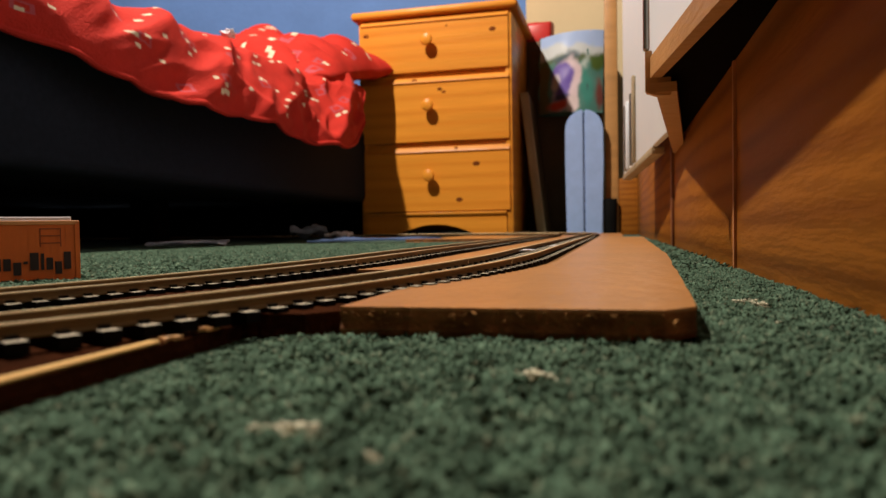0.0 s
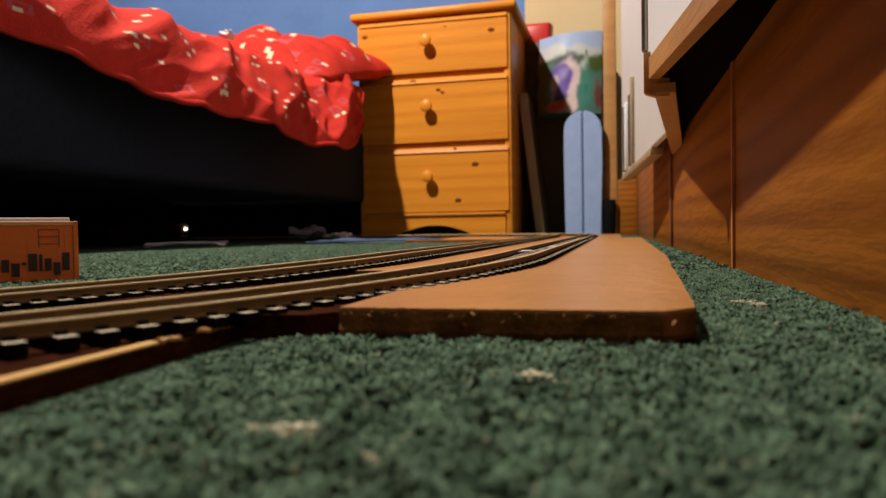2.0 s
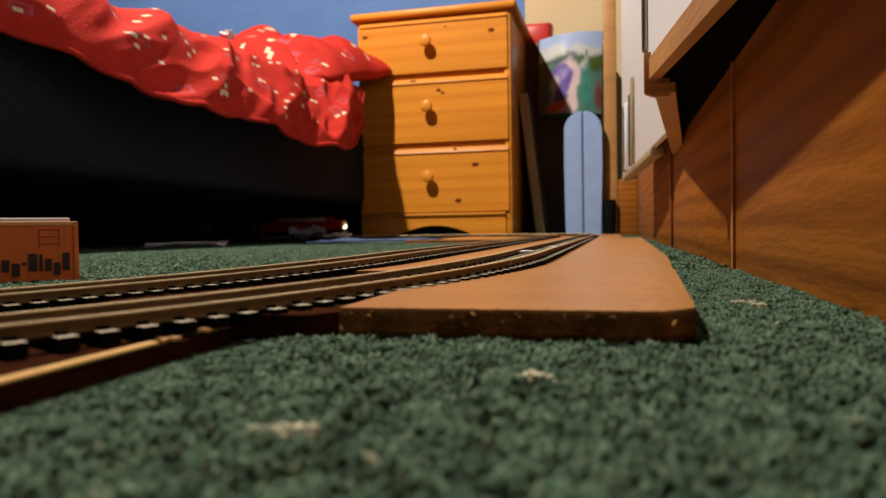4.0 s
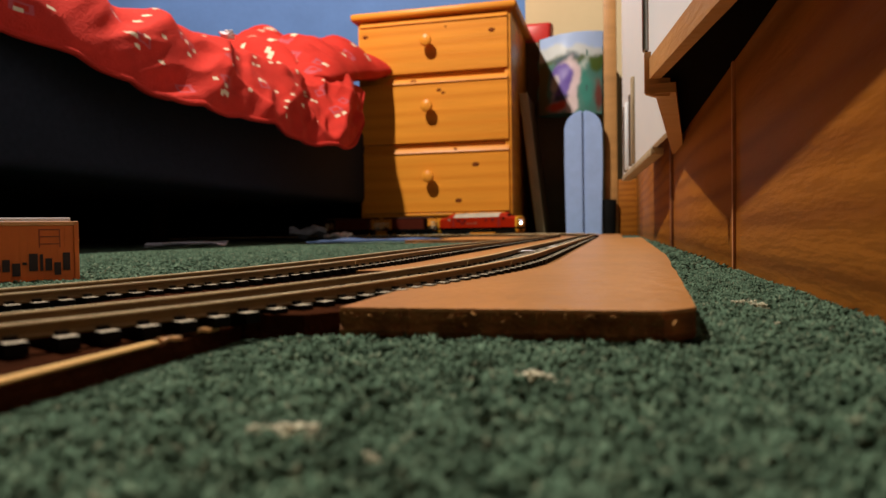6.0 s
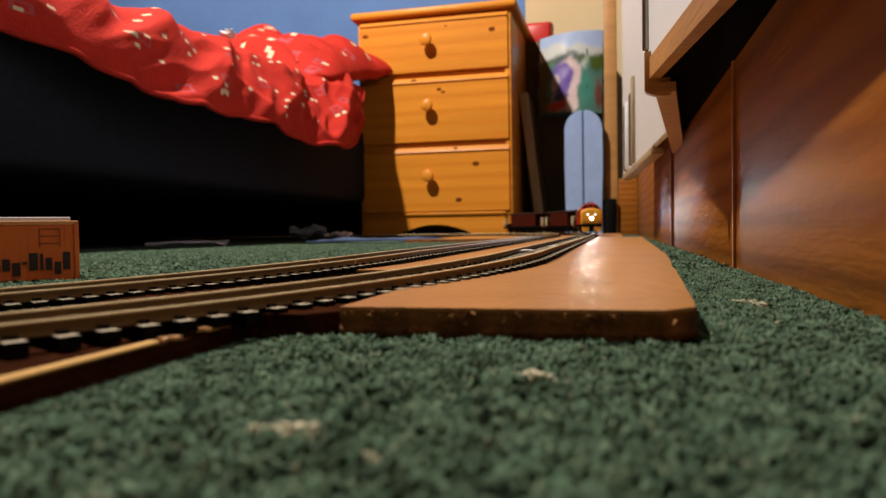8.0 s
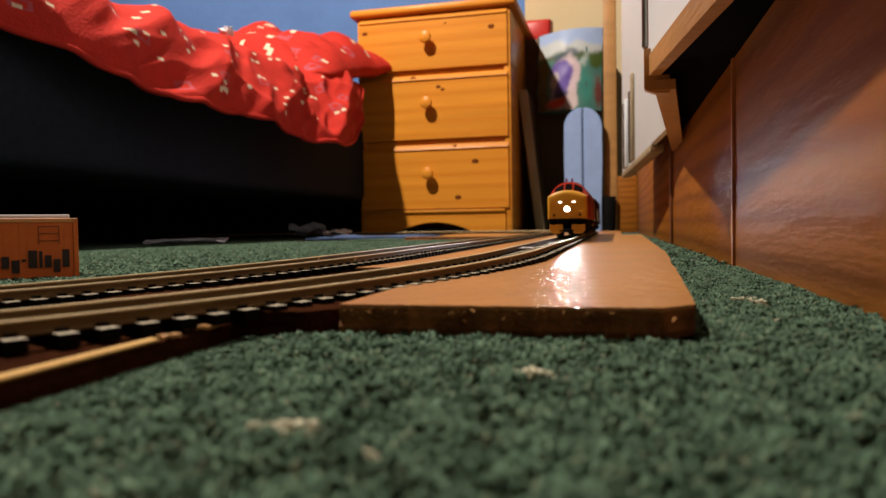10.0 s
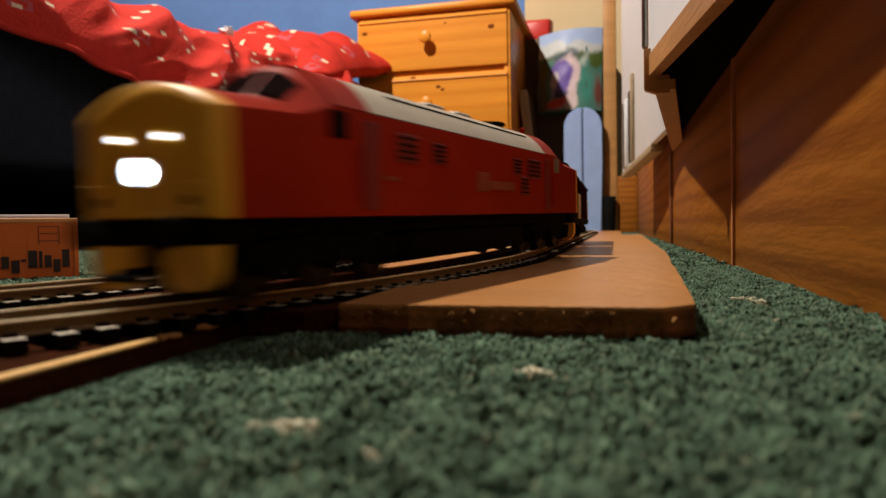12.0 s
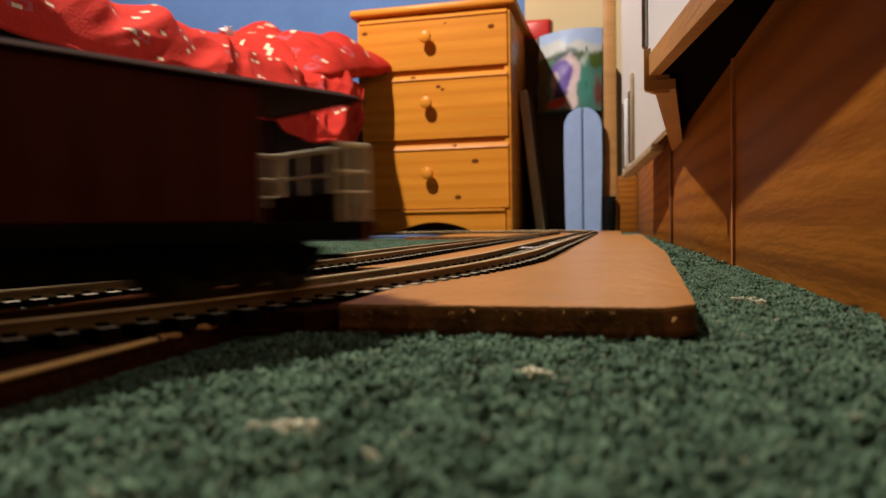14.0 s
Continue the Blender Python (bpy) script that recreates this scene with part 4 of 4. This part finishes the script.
        for z, r in ((0.0262, 0.0004), (0.0322, 0.0006)):
            part("end_rail", rod((sx * 0.0704, -0.0160, z), (sx * 0.0704, 0.0160, z), r, n=6), CREAM_RAIL, t, "cream handrail")
        for y in (-0.0055, 0.0055):
            part("end_upright", rod((sx * 0.0704, y, 0.0150), (sx * 0.0704, y, 0.0322), 0.0004, n=6), CREAM_RAIL, t, "cream handrail")
        part("headstock", box(sx * 0.0713, sx * 0.0728, -0.0160, 0.0160, 0.0105, 0.0149, 0.0003, 1), RED_BEAM, t, "red headstock")
        part("coupling", box(sx * 0.0728, sx * 0.0780, -0.0022, 0.0022, 0.0058, 0.0070), UNDER, t, "black tension-lock coupling")
        bogie(t, sx * 0.0440, (-0.0110, 0.0110), 0.0062, 0.0165)
    return t


first_van = van()
train = [(loco(), 0.126, 0.082), (first_van, 0.262 + 0.0720, 0.044), (copy_thing(first_van, pose(0, 0, 0)), 0.262 + 0.0720 + 0.1582, 0.044)]


# ---- container and small things on the carpet ----
def container():
    t = thing("freight_container", room_pose(-0.2543, 0.2854, -0.0002, 46), "orange ribbed model freight container with dark lettering and pale roof", "container")
    part("body", box(-0.160, 0.0, 0.0, 0.032, 0.0, 0.0295, 0.0003, 1), ORANGE, t)
    for k in range(50):
        x = -0.1575 + k * 0.0031
        part("rib", box(x, x + 0.0013, -0.0003, 0.0006, 0.0018, 0.0279), ORANGE, t)
    part("lower_rail", box(-0.1602, 0.0003, -0.0007, 0.0008, 0.0, 0.0017, 0.0002, 1), ORANGE, t)
    part("upper_rail", box(-0.1602, 0.0003, -0.0007, 0.0008, 0.0280, 0.0300, 0.0002, 1), ORANGE_PALE, t, "pale worn upper rail")
    part("corner_post", box(-0.0018, 0.0004, -0.0007, 0.0324, 0.0, 0.0297, 0.0002, 1), ORANGE, t)
    part("roof", box(-0.1595, -0.0030, 0.0006, 0.0315, 0.0297, 0.0318, 0.0003, 1), PAPER, t, "pale grey roof")
    # lettering drawn as plain bars
    x = -0.0036
    for w, h, d in ((0.0030, 0.0084, 0), (0.0028, 0.0060, 0.0022), (0.0028, 0.0058, 0), (0.0013, 0.0078, 0), (0.0036, 0.0082, 0), (0.0018, 0.0012, -0.003), (0.0032, 0.0060, 0.0022), (0.0030, 0.0056, 0), (0.0032, 0.0056, 0), (0.0032, 0.0080, 0)):
        part("lettering_bar", box(x - w, x, -0.00085, -0.0003, 0.0066 - d, 0.0066 - d + h), PRINT, t, "black lettering bar")
        x -= w + 0.0009
    for z in (0.0190, 0.0225, 0.0258):
        part("small_print", box(-0.0165, -0.0075, -0.0006, -0.0003, z, z + 0.0005), PRINT_FAINT, t, "faint dark print")
    for xx in (-0.0165, -0.0080):
        part("small_print", box(xx, xx + 0.0005, -0.0006, -0.0003, 0.0175, 0.0262), PRINT_FAINT, t, "faint dark print")


container()


def scrap(name, u, v, z, a, b, h, mat, label, category, rz=0, seed=1, tilt=0):
    bm = bmesh.new()
    bmesh.ops.create_grid(bm, x_segments=10, y_segments=8, size=1)
    for q in bm.verts:
        q.co = Vector((q.co.x * a, q.co.y * b, h * (0.5 + 0.5 * noise.noise((q.co.x * 1.7 + seed, q.co.y * 1.7, seed)))))
    g = bmesh.ops.extrude_face_region(bm, geom=bm.faces[:])
    for e in g["geom"]:
        if isinstance(e, bmesh.types.BMVert):
            e.co.z += max(0.0006, h * 0.25)
    return single(name, bm, mat, room_pose(u, v, z, rz, tilt), label, category)


scrap("paper_scrap", -0.0485, 0.374, 0.0096, 0.0052, 0.0042, 0.0012, PAPER, "small white paper scrap between the rails", "paper scrap", 20, 1)
scrap("paper_scrap", -0.0400, 0.472, 0.0096, 0.003, 0.003, 0.001, PAPER, "tiny white paper scrap between the rails", "paper scrap", 50, 2)
scrap("paper_scrap", -0.150, 0.440, 0.0010, 0.009, 0.004, 0.002, PAPER, "small white paper scrap beside the inner track", "paper scrap", -10, 3)
scrap("magazine", -0.700, 1.03, 0.0002, 0.062, 0.026, 0.011, MAGAZINE, "pale bluish magazine lying under the bed", "magazine", 10, 4)
scrap("paper_scrap", -0.665, 1.60, 0.0, 0.030, 0.02, 0.022, PAPER, "crumpled white paper under the bed", "paper scrap", 0, 5)
scrap("crumpled_cloth", -0.745, 1.60, -0.001, 0.045, 0.03, 0.040, GREY_CLOTH, "crumpled grey cloth under the bed", "cloth", 25, 6)
scrap("blue_cloth", -0.42, 1.25, -0.001, 0.12, 0.11, 0.011, BLUE_RAG, "crumpled blue cloth lying on the carpet", "cloth", 5, 7)
scrap("wood_sliver", -0.215, 0.425, -0.001, 0.020, 0.003, 0.002, TRIM, "thin pale wood sliver beside the track", "wood sliver", 10, 8)
scrap("wood_sliver", -0.0775, 0.1080, 0.0032, 0.0022, 0.0008, 0.0008, TRIM, "torn pale splinter on the board's edge", "wood sliver", 80, 9)
scrap("wood_sliver", -0.0775, 0.1190, 0.0032, 0.0028, 0.0010, 0.0009, TRIM, "torn pale splinter on the board's edge", "wood sliver", 75, 10)
single("edge_strip", box(-0.0788, -0.0768, -0.20, 0.1045, 0.0034, 0.0042, 0.0003, 1), SOFTWOOD, room_pose(0, 0, 0), "pale wooden strip along the board's edge", "wood strip")


# ---- carpet pile ----
def pile(name, u0, u1, v0, v1, pitch, tall, seed, skip, label):
    """Yarn ends: thin leaning three-sided spikes, bent the same way within a tuft."""
    rng = np.random.default_rng(seed)
    nu, nvv = int((u1 - u0) / pitch), int((v1 - v0) / pitch)
    gu, gv = np.meshgrid(np.arange(nu), np.arange(nvv), indexing="ij")
    u = u0 + (gu.ravel() + rng.uniform(-0.5, 0.5, gu.size)) * pitch
    v = v0 + (gv.ravel() + rng.uniform(-0.5, 0.5, gv.size)) * pitch
    keep = np.ones(u.size, bool)
    for a, b, c, d in skip:
        keep &= ~((u > a) & (u < b) & (v > c) & (v < d))
    u, v = u[keep], v[keep]
    n = u.size
    # every yarn end belongs to a tuft on a coarse, shaken grid, and gathers towards its middle
    tuft = max(0.0028, pitch * 1.6)
    shake = np.random.default_rng(77)
    table = shake.uniform(-1, 1, (4096, 5))
    iu, iv = np.floor(u / tuft).astype(int), np.floor(v / tuft).astype(int)
    k = table[(iu * 73 + iv * 179 + (iu * iv) % 61) % 4096]
    cu, cv = (iu + 0.5 + 0.3 * k[:, 0]) * tuft, (iv + 0.5 + 0.3 * k[:, 1]) * tuft
    far2 = ((u - cu) ** 2 + (v - cv) ** 2) / (tuft * 0.7) ** 2
    wave = np.sin(u * 310 + v * 190) * np.sin(v * 260 - u * 120)
    h = tall * (1.0 + 0.30 * k[:, 2] + 0.25 * wave - 0.42 * np.minimum(far2, 1.3)) + rng.uniform(-0.12, 0.25, n) * tall
    h *= np.where(v < 0.135, 0.12 + 0.88 * np.clip((u + 0.0765 - 0.003) / 0.013, 0, 1), 1.0)  # pressed flat beside the low board
    lean_u = 0.35 * (cu - u) + 0.0006 * k[:, 3] + rng.normal(0, pitch * 0.85, n)
    lean_v = 0.35 * (cv - v) + 0.0006 * k[:, 4] + rng.normal(0, pitch * 0.85, n)
    r = pitch * rng.uniform(0.50, 0.90, n)
    pts, spin = [], rng.uniform(0, 6.28, n)
    for j, (rr, le) in enumerate(((1.0, 0.0), (0.95, 0.6))):
        for q in range(3):
            a = spin + q * 2.094 + j * 0.8
            wob = rng.uniform(0.7, 1.3, n)
            z = np.full(n, -0.0022) if j == 0 else h * 0.62
            pts.append(np.stack([u + lean_u * le + r * rr * wob * np.cos(a), v + lean_v * le + r * rr * wob * np.sin(a), z], 1))
    pts.append(np.stack([u + lean_u * 1.3, v + lean_v * 1.3, h], 1))
    verts = np.stack(pts, 1).reshape(-1, 3)
    tri = np.array([(0, 1, 4), (0, 4, 3), (1, 2, 5), (1, 5, 4), (2, 0, 3), (2, 3, 5), (3, 4, 6), (4, 5, 6), (5, 3, 6)])
    f = (np.arange(n)[:, None, None] * 7 + tri[None]).reshape(-1, 3)
    me = bpy.data.meshes.new(name)
    me.vertices.add(len(verts))
    me.vertices.foreach_set("co", verts.ravel())
    me.loops.add(f.size)
    me.loops.foreach_set("vertex_index", f.ravel())
    me.polygons.add(len(f))
    me.polygons.foreach_set("loop_start", np.arange(0, f.size, 3))
    me.polygons.foreach_set("use_smooth", np.ones(len(f), bool))
    me.update(calc_edges=True)
    me.materials.append(PILE)
    ob = new(name, me)
    ob.matrix_basis = room_pose(0, 0, 0)
    return tagged(ob, label, "carpet pile", kind="stuff")


under = ((-0.0555, 0.0150, 0.1335, 0.30), (-0.0555, 0.0245, 0.30, 1.10), (-0.134, -0.055, 0.1325, 1.10), (-1.2, -0.0765, -0.30, 0.131), (-0.34, 0.01, 1.104, 1.8))
pile("carpet_pile", -0.20, 0.0575, 0.005, 0.36, 0.00074, 0.0016, 1, under, "dark green twisted carpet tufts")
pile("carpet_pile_beyond", -0.60, 0.0575, 0.36, 1.10, 0.0022, 0.0020, 2, under, "dark green twisted carpet tufts further off")
pile("carpet_pile_inside", -0.60, -0.20, 0.131, 0.36, 0.0016, 0.0020, 3, under, "dark green twisted carpet tufts inside the oval")


def fluff(u, v, r, seed):
    """A loose tangle of short pale threads and specks."""
    bm = bmesh.new()
    rng = random.Random(seed)
    for _ in range(46 if r > 0.0018 else 9):
        a, d = rng.uniform(0, 6.28), r * rng.random() ** 0.7
        p = Vector((d * math.cos(a), d * 0.7 * math.sin(a), rng.uniform(0.0, 0.0014)))
        if rng.random() < 0.4:
            q = Vector((rng.uniform(-1, 1), rng.uniform(-1, 1), rng.uniform(-0.3, 0.5))).normalized() * rng.uniform(0.0004, 0.0010)
            rod(p, p + q, rng.uniform(0.00006, 0.00013), bm, n=5)
        else:
            bmesh.ops.create_icosphere(bm, subdivisions=1, radius=rng.uniform(0.00020, 0.00060 if r > 0.0018 else 0.00035), matrix=Matrix.Translation(p) @ Matrix.Diagonal((1.3, 1, 0.8, 1)))
    single("lint", bm, LINT, room_pose(u, v, 0.0008), "pale fluff caught in the carpet pile", "lint", "fluff on the carpet", "stuff")


for i, (u, v, r) in enumerate(((-0.0113, 0.0985, 0.0030), (-0.0085, 0.0960, 0.0016), (-0.0334, 0.0674, 0.0036), (-0.0375, 0.0655, 0.0016), (-0.0217, 0.0602, 0.0010), (0.034, 0.2026, 0.0040), (0.036, 0.195, 0.002), (0.0330, 0.160, 0.0015))):
    fluff(u, v, r, i)


# ---- movement ----
def front_at(t):
    """How far the leading end has come along the oval."""
    ts, ss = (0.0, 0.8, 3.2, 5.5, 10.3, 11.5, 12.0, 12.5, 13.0, 14.0), (0.130, 0.326, 0.895, 1.475, 2.734, 3.046, 3.178, 3.308, 3.4355, 3.688)
    return float(np.interp(t, ts, ss))


def motions():
    for ob, back, half in train:
        rows = []
        for i in range(0, 141):
            t = i * 0.1
            s = front_at(t) - back
            a, b = along(s + half), along(s - half)
            pa, pb = room(a[0], a[1], rail_height(a[1]) + 0.0004), room(b[0], b[1], rail_height(b[1]) + 0.0004)
            m = Matrix.Translation((pa + pb) / 2) @ (pa - pb).to_track_quat("X", "Z").to_matrix().to_4x4()
            rows.append((t, m))
        walk(ob, rows)
        # wheels roll without slipping
        for w in ob.children_recursive:
            if w.name.startswith("wheel"):
                rest, r = w.matrix_basis.copy(), w.matrix_basis.translation.z
                turned = 1.0 if rest.to_euler().z == 0.0 else -1.0
                walk(w, [(i / 30, rest @ Matrix.Rotation(turned * front_at(i / 30) / r, 4, "Y")) for i in range(421)])


motions()
